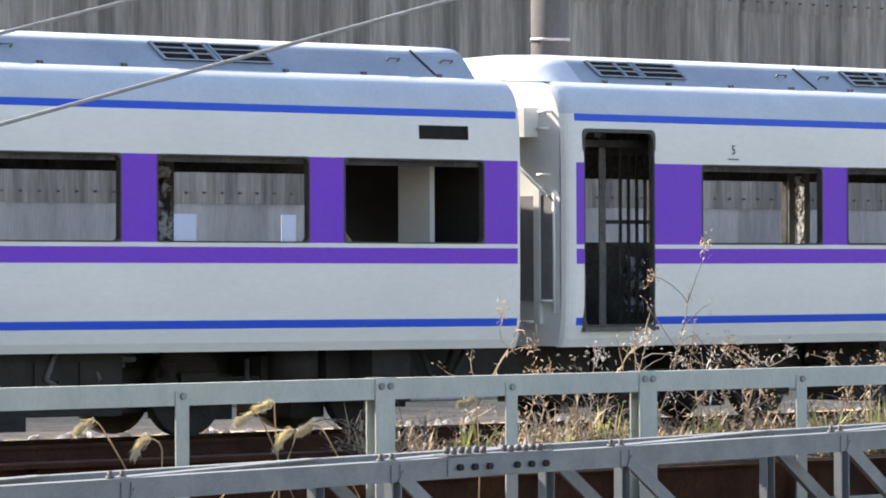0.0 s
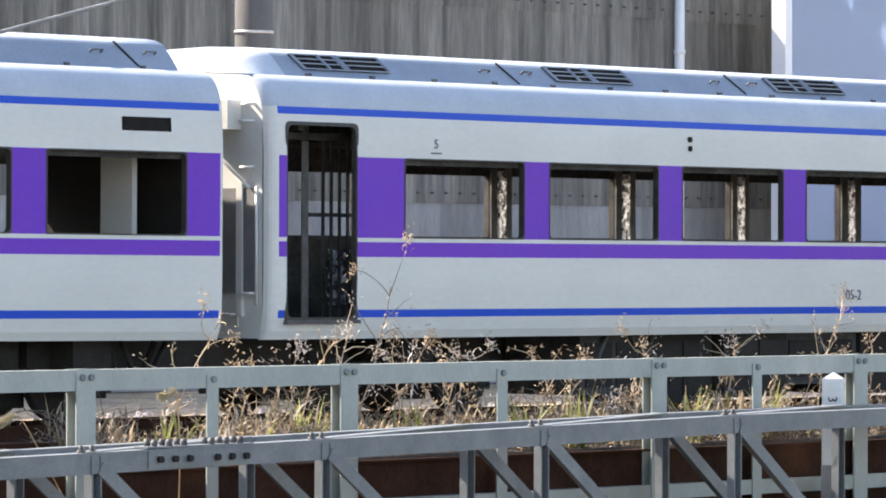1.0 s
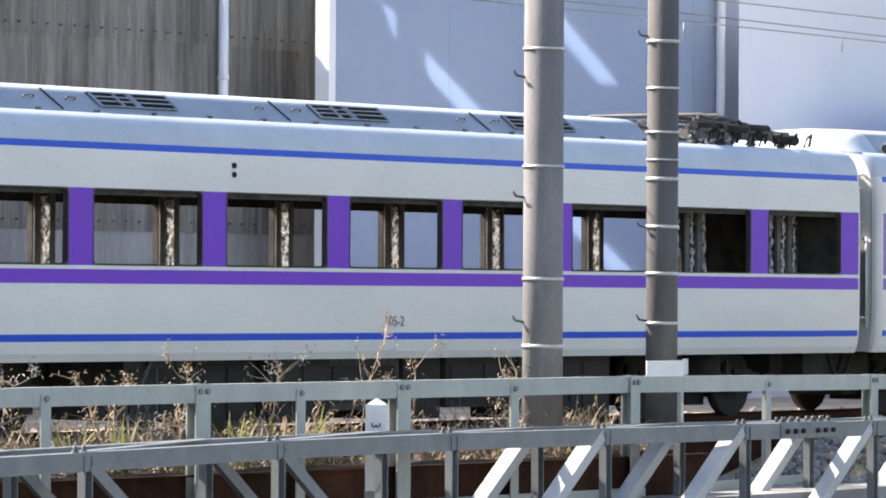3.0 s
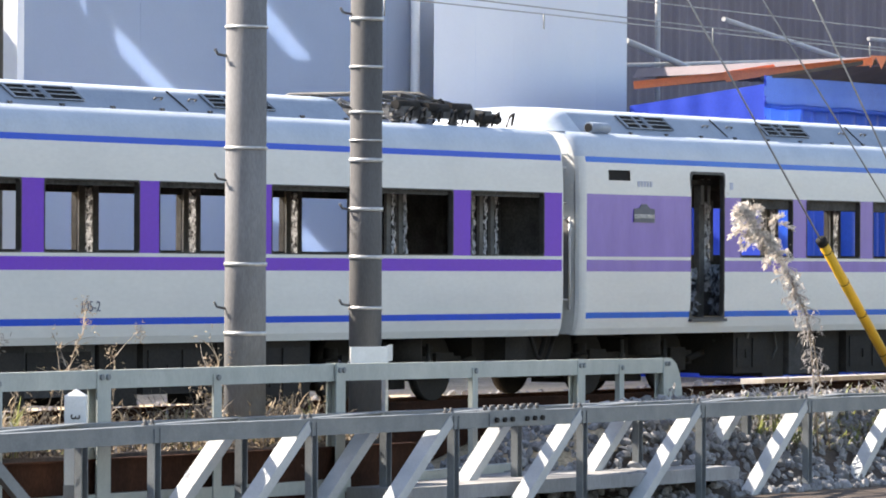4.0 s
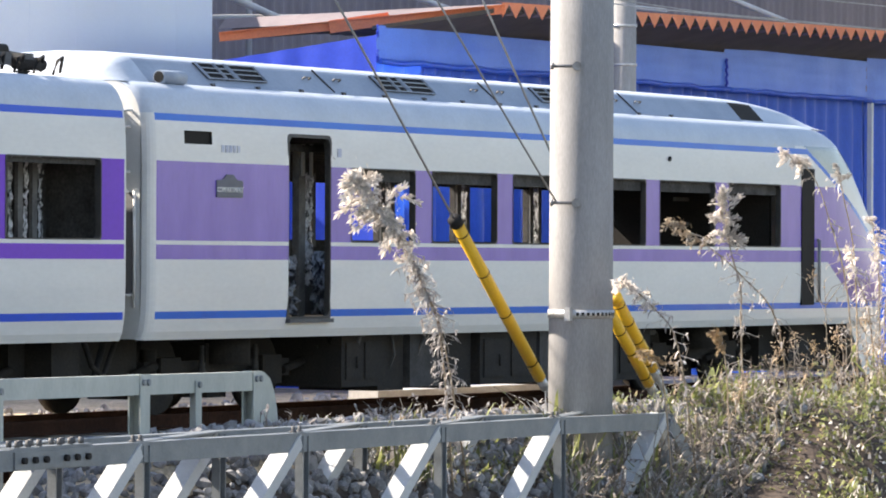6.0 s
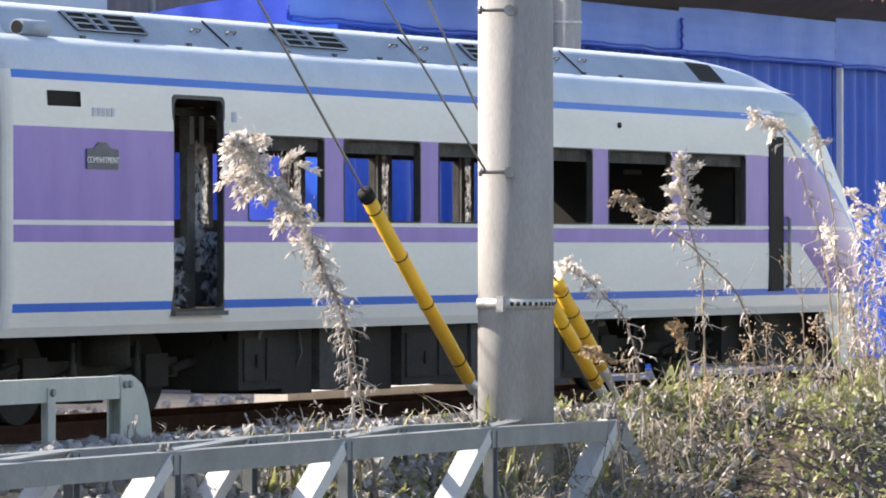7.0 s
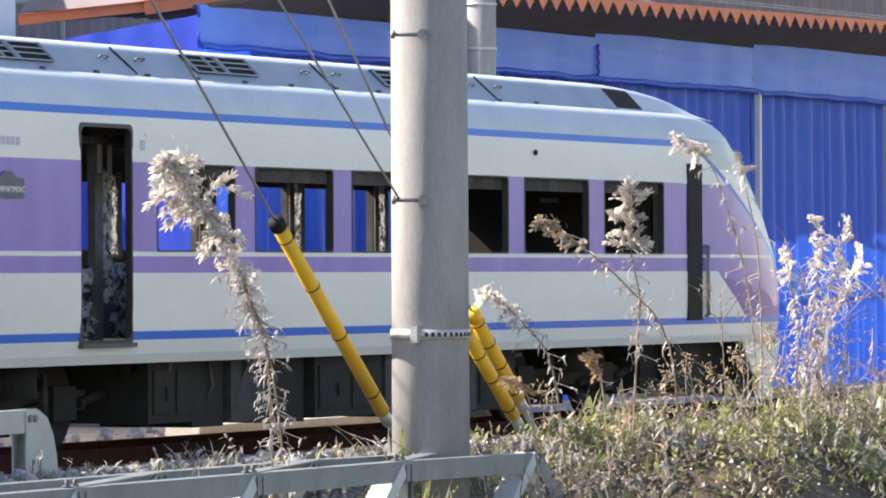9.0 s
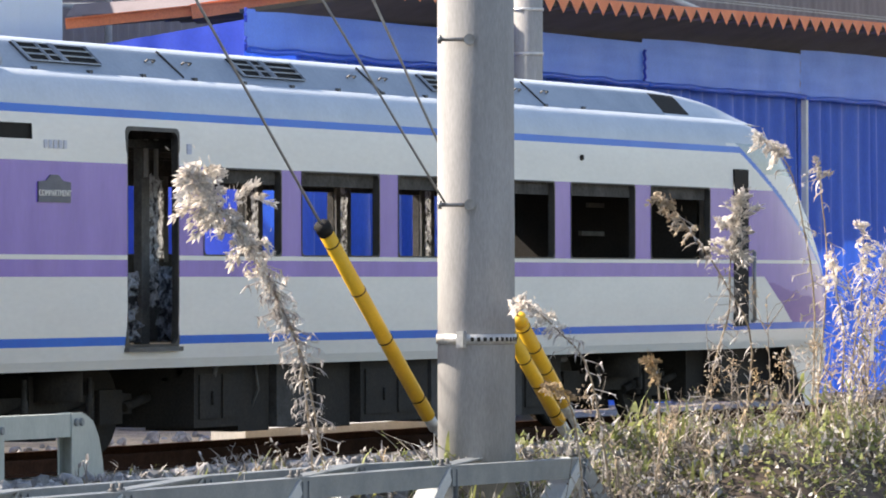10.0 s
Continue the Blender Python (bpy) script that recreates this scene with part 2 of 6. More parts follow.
def mesh(name, bm, mats, bevel=0.0):
    if not isinstance(mats, (list, tuple)):
        mats = [mats]
    if bevel:
        bmesh.ops.bevel(bm, geom=[e for e in bm.edges if e.is_manifold and e.calc_face_angle(0) > 0.6], offset=bevel, segments=2, profile=0.6, affect="EDGES", clamp_overlap=True)
    bmesh.ops.recalc_face_normals(bm, faces=bm.faces)
    me = bpy.data.meshes.new(name)
    bm.to_mesh(me)
    bm.free()
    for m in mats:
        me.materials.append(M[m])
    return me


def part(name, bm, mats, parent, label="", bevel=0.0):
    ob = new(name, mesh(name, bm, mats, bevel))
    ob.parent = parent
    return tagged(ob, label)


def thing(name, label, category, group="", kind="", at=None):
    ob = new(name)
    if at is not None:
        ob.matrix_basis = at
    return tagged(ob, label, category, group, kind)


def solid(name, bm, mats, label, category="", group="", kind="", bevel=0.0):
    return tagged(new(name, mesh(name, bm, mats, bevel)), label, category, group, kind)


def letters(name, text, size, mat, parent, at):
    """Flat lettering that faces -y, as a mesh."""
    cu = bpy.data.curves.new(name, "FONT")
    cu.body, cu.size, cu.extrude, cu.align_x, cu.align_y = text, size, 0.002, "CENTER", "CENTER"
    tmp = bpy.data.objects.new(name, cu)
    scene.collection.objects.link(tmp)
    bpy.context.view_layer.update()
    me = bpy.data.meshes.new_from_object(tmp.evaluated_get(bpy.context.evaluated_depsgraph_get()))
    bpy.data.objects.remove(tmp)
    me.materials.clear()
    me.materials.append(M[mat])
    ob = new(name, me)
    ob.parent = parent
    ob.matrix_basis = at @ pose(0, 0, 0, 90, 0, 0)
    return ob

# ---- ground ----


def ground_z(x, y):
    """The lie of the land: level by the track, a bank that falls to the foreground and rises to a verge under the pole."""
    t = min(max((x - 11.0) / 4.0, 0), 1)
    t = t * t * (3 - 2 * t)
    if y > -2.15:
        return -0.16
    if -6.2 < x < 8.8 and -4.2 < y < -2.3:
        return -0.13 + 0.05 * noise.noise((x * 0.8, y * 1.5, 2))
    verge = 0.02 + 0.08 * min(1, max(0, (-2.9 - y) / 0.6))
    fall = min(1, max(0, (-3.45 - y) / 1.3)) * min(1, max(0, (24.4 - x) / 1.8))
    z = (-0.62 * (1 - t) + verge * t) - (0.35 + 0.65 * t) * fall
    if y > -2.3:
        z = -0.16 + (z + 0.16) * (-2.15 - y) / 0.15
    if y < -6.5:
        z -= min(1.3, (-6.5 - y) * 0.5)
    if y < -5.2:
        z -= 0.8 * min(1, (-5.2 - y) / 1.2) * min(1, max(0, (x - 22.0) / 2.0))
    return z


bm = bmesh.new()
gx = [-3000, -400, -100, -50, -30] + [-20 + 0.8 * i for i in range(96)] + [70, 110, 400, 3000]
gy = [-3000, -400, -100, -50, -25, -15, -11] + [-9 + 0.35 * i for i in range(13)] + [-4.22, -4.18] + [-3.9 + 0.3 * i for i in range(6)] + [-2.3, -2.15] + [-1.6 + 0.8 * i for i in range(13)] + [12, 20, 60, 400, 3000]
grid = [[bm.verts.new((x, y, ground_z(x, y) + (0.025 * noise.noise((x * 1.3, y * 1.3, 0)) if abs(x) < 70 and abs(y) < 12 else 0))) for y in gy] for x in gx]
for i in range(len(gx) - 1):
    for j in range(len(gy) - 1):
        f = bm.faces.new((grid[i][j], grid[i + 1][j], grid[i + 1][j + 1], grid[i][j + 1]))
        f.smooth = True
        f.material_index = 1 if gy[j] < -4.0 or (gy[j] < -2.2 and gx[i] < 9.5) else 0
solid("ground", bm, ["ballast", "soil"], "pale ballast and dry soil under and beside the track", kind="structure")

# the track: sleepers, two rails, and the brown girder of the small bridge in front
track = thing("track", "rusted steel rails of the siding under the train", "track", kind="structure")
for y in (0.90, 1.97):
    bm = bmesh.new()
    box(bm, -60, 90, y - 0.035, y + 0.035, -0.035, 0.0)
    box(bm, -60, 90, y - 0.009, y + 0.009, -0.12, -0.035)
    box(bm, -60, 90, y - 0.062, y + 0.062, -0.145, -0.12)
    part("rail", bm, "rust", track)
sl = bmesh.new()
box(sl, -0.11, 0.11, 0.35, 2.52, -0.24, -0.146)
sleeper = mesh("sleeper", sl, "concrete")
for i in range(75):
    ob = new("sleeper", sleeper)
    ob.parent = track
    ob.location.x = -16 + 0.75 * i
bm = bmesh.new()
box(bm, -40, 13.6, -2.42, -2.36, -0.56, -0.02)
box(bm, -40, 13.6, -2.58, -2.2, -0.035, 0.005)
box(bm, -40, 13.6, -2.58, -2.2, -0.60, -0.56)
for i in range(27):
    box(bm, -39 + 2 * i, -38.97 + 2 * i, -2.52, -2.42, -0.56, -0.035)
solid("bridge_girder", bm, "rust", "rust-brown plate girder beside the siding", "girder", kind="structure")
bm = bmesh.new()
box(bm, -40, 8.9, -4.265, -4.235, -1.1, -0.17)
box(bm, -40, 8.9, -4.30, -4.20, -0.17, -0.15)
solid("bridge_girder", bm, "rust", "rust-brown plate girder that holds the weedy ledge", "girder", kind="structure")
bm = bmesh.new()
box(bm, 13.0, 60, -2.52, -2.45, -0.06, 0.02)
box(bm, 13.0, 60, -2.495, -2.475, -0.15, -0.06)
solid("verge_rail", bm, "rust", "dark rusted rail lying along the verge", "rail", kind="structure")
bm = bmesh.new()
box(bm, 7.6, 14.6, -4.9, -2.7, -0.70, -0.56)
solid("abutment", bm, "concrete", "pale concrete abutment slab below the girder", "abutment", kind="structure", bevel=0.02)

# pale box added to read as sunlit ground seen under the end coach
bm = bmesh.new()
box(bm, 30.6, 36.5, 3.3, 3.7, -0.2, 0.0)
solid("low_kerb", bm, "pipe", "low pale strip that stands for sunlit ground beyond the track", "kerb", kind="structure", bevel=0.015)

# ---- buildings behind ----


def ribbed(bm, x0, x1, y, z0, z1, pitch, depth, mat=0, axis="x"):
    """Corrugated sheet, ribs upright, ribs towards -y (or -x when it runs along y)."""
    n = 4 * max(1, round((x1 - x0) / pitch))
    row = []
    for i in range(n + 1):
        a = x0 + (x1 - x0) * i / n
        d = y + depth * math.sin(2 * math.pi * i / 4)
        p = (a, d) if axis == "x" else (d, a)
        row.append((bm.verts.new((*p, z0)), bm.verts.new((*p, z1))))
    for a, b in zip(row, row[1:]):
        f = bm.faces.new((a[0], b[0], b[1], a[1]))
        f.smooth = True
        f.material_index = mat


shed = thing("corrugated_shed", "long grey shed clad in weathered corrugated cement sheets", "shed")
SY, SX, SH = 13.0, 25.3, 6.05
bm = bmesh.new()
box(bm, -40, SX, SY + 0.06, SY + 0.3, -0.2, SH)
part("wall", bm, "concrete_dark", shed)
sheet_x = -24.0
k = 0
while sheet_x < SX - 0.05:
    w = min(0.9, SX - sheet_x)
    for z0, z1, lift, deep in ((-0.15, 2.42, 0.0, 0.005), (2.36, 5.16, 0.022, 0.026), (5.10, SH, 0.044, 0.026)):
        bm = bmesh.new()
        ribbed(bm, sheet_x, sheet_x + w + 0.02, SY - lift - 0.006 * (k % 2), z0, z1, 0.15, deep)
        part("cladding_sheet", bm, "cladding_pale" if z1 < 3 else "cladding", shed)
        if sheet_x > -2:
            for q in range(3):
                bm = bmesh.new()
                bx = sheet_x + 0.1 + q * 0.3
                tube(bm, [(bx, SY - 0.05 - lift, z0 + 0.14), (bx, SY - lift, z0 + 0.14)], 0.015, 6)
                part("bolt", bm, "darkgrey", shed)
    sheet_x += 0.9
    k += 1
bm = bmesh.new()
px = 22.62
tube(bm, [(px, SY - 0.13, -0.1), (px, SY - 0.13, SH)], 0.075, 12)
for z in (1.2, 3.0, 4.6):
    tube(bm, [(px, SY - 0.13, z), (px, SY - 0.13, z + 0.06)], 0.09, 12)
part("downpipe", bm, "wallwhite", shed, "pale blue-grey round downpipe")
bm = bmesh.new()
box(bm, SX - 0.08, SX + 0.12, SY - 0.14, SY + 0.3, -0.15, SH)
part("corner_trim", bm, "wallwhite", shed, "pale corner flashing", 0.01)

# the pale hall: a thin light-passing sheet, with an unseen dark mask behind it that leaves slanting gaps
HY = 11.5
hall = thing("pale_hall", "smooth pale blue-white sheeted factory wall with slanting light patches", "building")
for x0, x1 in ((23.45, 26.4), (26.4, 29.3), (29.3, 33.2), (33.2, 37.0)):
    bm = bmesh.new()
    box(bm, x0, x1 - 0.006, HY, HY + 0.02, -0.2, 6.6)
    part("wall_sheet", bm, "wallblue", hall)
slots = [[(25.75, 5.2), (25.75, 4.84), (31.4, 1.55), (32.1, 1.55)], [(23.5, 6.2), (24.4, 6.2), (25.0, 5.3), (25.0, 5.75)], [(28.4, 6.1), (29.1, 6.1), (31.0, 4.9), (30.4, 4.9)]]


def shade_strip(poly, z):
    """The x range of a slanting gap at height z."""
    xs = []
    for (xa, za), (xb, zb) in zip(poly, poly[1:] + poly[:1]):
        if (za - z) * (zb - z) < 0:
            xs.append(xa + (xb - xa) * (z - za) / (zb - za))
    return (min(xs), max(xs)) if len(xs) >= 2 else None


# mask added out of sight to shape the sun into slanting patches
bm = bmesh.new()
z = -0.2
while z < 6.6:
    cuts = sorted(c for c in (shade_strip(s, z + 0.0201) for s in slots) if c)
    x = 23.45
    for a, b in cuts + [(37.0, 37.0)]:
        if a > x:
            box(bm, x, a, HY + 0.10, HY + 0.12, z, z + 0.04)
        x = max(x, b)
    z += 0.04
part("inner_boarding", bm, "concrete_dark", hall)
bm = bmesh.new()
box(bm, 23.3, 23.46, HY - 0.05, HY + 0.2, -0.2, 6.6)
part("corner_trim", bm, "wallwhite", hall)
bm = bmesh.new()
tube(bm, [(33.85, HY - 0.12, -0.1), (33.85, HY - 0.12, 6.6)], 0.075, 10)
part("downpipe", bm, "wallwhite", hall)
white_hall = thing("white_hall", "white sheet-metal hall with a gently bowed front", "building")


def bow(a):
    return (33.4 + 6.2 * a, 10.75 - 0.25 * math.sin(math.pi * min(1, a * 1.2)))


for k in range(6):
    bm = bmesh.new()
    row = []
    for i in range(6):
        x, y = bow((k + i / 5 * 0.998) / 6)
        row.append((bm.verts.new((x, y, -0.2)), bm.verts.new((x, y, 6.6))))
    for a, b in zip(row, row[1:]):
        bm.faces.new((a[0], b[0], b[1], a[1])).smooth = True
    part("wall_sheet", bm, "wallwhite", white_hall)
bm = bmesh.new()
box(bm, 39.5, 39.6, 10.76, 14, -0.2, 6.6)
part("side_wall", bm, "wallwhite", white_hall)
bm = bmesh.new()
box(bm, 33.5, 39.5, 11.0, 14, 6.5, 6.6)
part("roof", bm, "wallwhite", white_hall)

HALL_TOP = 7.3
back = thing("mauve_hall", "high mauve-brown metal hall far behind the tarpaulin shed", "building")
bm = bmesh.new()
box(bm, 38.0, 82.8, 14.28, 14.5, 0, HALL_TOP)
part("wall", bm, "mauve", back)
for i in range(16):
    bm = bmesh.new()
    ribbed(bm, 38 + 2.8 * i, 40.8 + 2.8 * i, 14.2, 0, HALL_TOP, 0.3, 0.03)
    part("cladding_sheet", bm, "mauve", back)
for p, q, r in (((40.9, 11.5, 5.52), (43.5, 11.5, 5.07), 0.055), ((40.9, 11.6, 5.10), (50.6, 11.6, 5.56), 0.038), ((44.4, 11.5, 6.05), (49.3, 11.5, 5.48), 0.045), ((44.5, 12.9, 4), (44.5, 12.9, 8.0), 0.05), ((52.5, 11, 6.9), (60.5, 10.6, 5.82), 0.05), ((49.5, 11.2, 5.9), (55.5, 10.9, 5.86), 0.038)):
    bm = bmesh.new()
    tube(bm, [p, q], r, 10)
    part("pipe", bm, "pipe", back, "pale grey pipe")

# ---- tarpaulin shed ----
tent = thing("tarpaulin_shed", "open shed hung with blue tarpaulin under an orange-edged corrugated roof", "shed")


def curtain(x0, x1, y, z0, z1, folds, depth, name, mat, seed):
    r = random.Random(seed)
    n = folds * 8
    ph = [r.uniform(-0.9, 0.9) for _ in range(folds + 2)]
    zs = [z0 + (z1 - z0) * j / 10 for j in range(11)]
    b = bmesh.new()
    g = []
    for i in range(n + 1):
        u = i / n * folds
        k = ph[int(u)] * (1 - u % 1) + ph[min(int(u) + 1, folds)] * (u % 1)
        g.append([b.verts.new((x0 + (x1 - x0) * i / n, y + depth * (math.sin(2 * math.pi * u + k * 2) + 0.4 * k) * (0.55 + 0.45 * (1 - j / 10)) + 0.02 * noise.noise((i * 0.21, j * 0.9, seed)), zs[j])) for j in range(11)])
    for i in range(n):
        for j in range(10):
            f = b.faces.new((g[i][j], g[i + 1][j], g[i + 1][j + 1], g[i][j + 1]))
            f.smooth = True
    return part(name, b, mat, tent)


TY = 5.5
EDGES = (34.7, 40.2, 45.8, 51.4, 57.0, 62.6, 68.0)
for i, (x, w) in enumerate(zip(EDGES, EDGES[1:])):
    curtain(x, w - 0.02, TY + 0.1, -0.1, 4.16, 12, 0.085, "curtain", "tarp", i)
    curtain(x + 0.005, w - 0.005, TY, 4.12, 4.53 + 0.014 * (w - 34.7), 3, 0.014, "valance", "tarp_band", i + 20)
    bm = bmesh.new()
    tube(bm, [(x + (w - x) * q / 24, TY - 0.04 + 0.02 * math.sin(q), 4.14 + 0.03 * noise.noise((q * 0.45, i * 3.1, 0.5))) for q in range(25)], 0.04, 6)
    part("rolled_hem", bm, "tarp", tent)
    bm = bmesh.new()
    if i == 2:
        box(bm, w - 0.05, w - 0.025, TY - 0.1, TY - 0.02, -0.1, 4.1)
        box(bm, w - 0.005, w + 0.02, TY - 0.1, TY - 0.02, -0.1, 4.1)
        part("post", bm, "signwhite", tent, "thin white double post")
    else:
        tube(bm, [(w, TY - 0.03 + 0.012 * math.sin(q * 2.1), 4.15 + 0.04 * q) for q in range(12)], 0.022, 5)
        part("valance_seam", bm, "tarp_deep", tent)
# side sheet of the shed, towards the white hall, its shade painted as deeper blue
bm = bmesh.new()
g = []
for i in range(25):
    y = TY + 2.4 * i / 24
    g.append([bm.verts.new((34.68 + 0.008 * math.sin(i * 1.3) + 0.02 * noise.noise((i * 0.4, j, 3)), y, -0.1 + (4.58 - 0.13 * (y - TY)) * j / 6)) for j in range(7)])
for i in range(24):
    for j in range(6):
        bm.faces.new((g[i][j], g[i + 1][j], g[i + 1][j + 1], g[i][j + 1])).smooth = True
part("side_sheet", bm, "tarp_deep", tent, "deep blue side sheet with its shade in the colour")
bm = bmesh.new()
for q in range(14):
    tube(bm, [(34.66, TY - 0.03, 0.3 + 0.32 * q), (34.60, TY - 0.06, 0.36 + 0.32 * q), (34.66, TY - 0.03, 0.44 + 0.32 * q)], 0.022, 5)
part("corner_lacing", bm, "tarp_deep", tent, "knotted lacing down the corner")
# roof: corrugated sheet with its saw-toothed edge towards the train
rx0, rx1, ry0, ry1 = 36.7, 72.0, 4.7, 9.0


def eave_z(x):
    return 4.82 + 0.016 * (x - rx0)


bm = bmesh.new()
n = int((rx1 - rx0) / 0.40) * 2
row = []
for i in range(n + 1):
    x = rx0 + (rx1 - rx0) * i / n
    zz = eave_z(x) + (0.15 if i % 2 else 0.0)
    row.append((bm.verts.new((x, ry0, zz)), bm.verts.new((x, ry1, zz - 0.12))))
for a, b in zip(row, row[1:]):
    bm.faces.new((a[0], b[0], b[1], a[1]))
part("roof_sheet", bm, "mauve", tent, "dull corrugated roof sheet")
bm = bmesh.new()
row = []
for i in range(n + 1):
    x = rx0 + (rx1 - rx0) * i / n
    row.append((bm.verts.new((x, ry0 - 0.01, eave_z(x) + 0.165)), bm.verts.new((x, ry0 + 0.10, eave_z(x) + 0.17)), bm.verts.new((x, ry0 - 0.012, eave_z(x) + (0.14 if i % 2 else -0.045)))))
for a, b in zip(row, row[1:]):
    bm.faces.new((a[0], b[0], b[1], a[1]))
    bm.faces.new((a[2], b[2], b[0], a[0]))
part("toothed_trim", bm, "orange", tent, "orange saw-toothed edge strip")
# eave board under the front edge, from the corner to the far end
bm = bmesh.new()
v = [bm.verts.new(p) for p in ((rx0 + 0.1, ry0 + 0.03, eave_z(rx0) + 0.10), (rx1, ry0 + 0.03, eave_z(rx1) + 0.10), (rx1, TY + 0.1, 5.12), (34.75, TY + 0.1, 4.60), (rx0 + 0.1, ry0 + 0.03, eave_z(rx0) + 0.04), (rx1, ry0 + 0.03, eave_z(rx1) + 0.04), (rx1, TY + 0.1, 5.06), (34.75, TY + 0.1, 4.55))]
for f in ((0, 1, 2, 3), (7, 6, 5, 4), (0, 4, 5, 1), (2, 6, 7, 3), (1, 5, 6, 2), (3, 7, 4, 0)):
    bm.faces.new([v[i] for i in f])
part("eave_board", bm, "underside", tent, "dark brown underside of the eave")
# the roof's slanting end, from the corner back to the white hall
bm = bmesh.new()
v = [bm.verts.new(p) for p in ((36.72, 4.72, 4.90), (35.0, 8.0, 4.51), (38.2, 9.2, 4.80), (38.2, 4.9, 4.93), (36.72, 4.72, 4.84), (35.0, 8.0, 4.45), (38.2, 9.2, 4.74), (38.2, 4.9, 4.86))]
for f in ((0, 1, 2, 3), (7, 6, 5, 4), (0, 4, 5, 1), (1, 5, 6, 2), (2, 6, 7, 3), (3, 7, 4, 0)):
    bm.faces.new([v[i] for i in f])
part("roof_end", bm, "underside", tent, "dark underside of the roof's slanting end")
bm = bmesh.new()
bar(bm, (36.74, 4.67, 4.89), (34.98, 8.0, 4.50), 0.03, 0.115)
bar(bm, (36.74, 4.67, 4.95), (34.98, 8.0, 4.56), 0.16, 0.012)
bar(bm, (35.62, 6.70, 4.64), (36.02, 6.02, 4.76), 0.05, 0.17)
part("fascia", bm, "orange", tent, "orange metal flashing along the roof's end")

# round posts behind the train
for x, y, r in ((8.25, 8.0, 0.225), (39.2, 4.1, 0.185)):
    post = thing("line_post", "dark round concrete line post with steel bands behind the train", "post", "line posts")
    bm = bmesh.new()
    tube(bm, [(x, y, -0.2), (x, y, 7)], r, 24)
    part("shaft", bm, "concrete_dark" if x < 10 else "concrete", post)
    for z in (4.22, 4.75, 5.2, 2.2):
        bm = bmesh.new()
        tube(bm, [(x, y, z), (x, y, z + 0.035)], r + 0.012, 24)
        part("band", bm, "galv", post)

# ---- train ----
WIDE = 2.86
# inset of the body side by height, from the bottom edge up and over to the roof
PROFILE = [(0.78, 0.07), (0.86, 0.035), (0.985, 0.015), (1.06, 0.008), (1.3, 0.0), (1.57, 0.0), (1.715, 0.0), (1.755, 0.0), (2.0, 0.0), (2.3, 0.0), (2.535, 0.0), (2.72, 0.006), (2.84, 0.012), (2.93, 0.02), (3.0, 0.028), (3.07, 0.047), (3.14, 0.077), (3.20, 0.115), (3.25, 0.165), (3.285, 0.225), (3.31, 0.30)]
BANDS = [(0.0, 0.985, 0), (0.985, 1.06, 1), (1.06, 1.57, 0), (1.57, 1.715, 2), (1.715, 1.755, 0), (1.755, 2.535, 2), (2.535, 2.93, 0), (2.93, 3.0, 1), (3.0, 9, 0)]


def inset(z):
    for (z0, a), (z1, b) in zip(PROFILE, PROFILE[1:]):
        if z <= z1:
            return a + (b - a) * max(0, (z - z0)) / (z1 - z0)
    return PROFILE[-1][1]


def end_curve(x, x0, x1, round0, round1):
    """How far the side turns in at the rounded body ends."""
    e = 0.0
    if round0 and x < x0 + 0.12:
        k = (x0 + 0.12 - x) / 0.12
        e = 0.11 * (1 - math.sqrt(max(0, 1 - k * k)))
    if round1 and x > x1 - 0.19:
        k = (x - x1 + 0.19) / 0.19
        e = 0.15 * (1 - math.sqrt(max(0, 1 - k * k)))
    return e


def rounded(x0, x1, z0, z1, r, n=4):
    pts = []
    for cx, cz, a0 in ((x1 - r, z1 - r, 0), (x0 + r, z1 - r, 90), (x0 + r, z0 + r, 180), (x1 - r, z0 + r, 270)):
        for k in range(n + 1):
            a = radians(a0 + 90 * k / n)
            pts.append((cx + r * math.cos(a), cz + r * math.sin(a)))
    return pts


def ring(bm, outer, inner, y0, y1):
    """A frame between two loops of equal length in x and z, from y0 to y1 deep."""
    n = len(outer)
    a = [bm.verts.new((x, y0 + inset(z), z)) for x, z in outer]
    b = [bm.verts.new((x, y0 + inset(z), z)) for x, z in inner]
    c = [bm.verts.new((x, y1 + inset(z), z)) for x, z in inner]
    d = [bm.verts.new((x, y1 + inset(z), z)) for x, z in outer]
    for i in range(n):
        j = (i + 1) % n
        for p, q in ((a, b), (b, c), (c, d), (d, a)):
            bm.faces.new((p[i], p[j], q[j], q[i]))


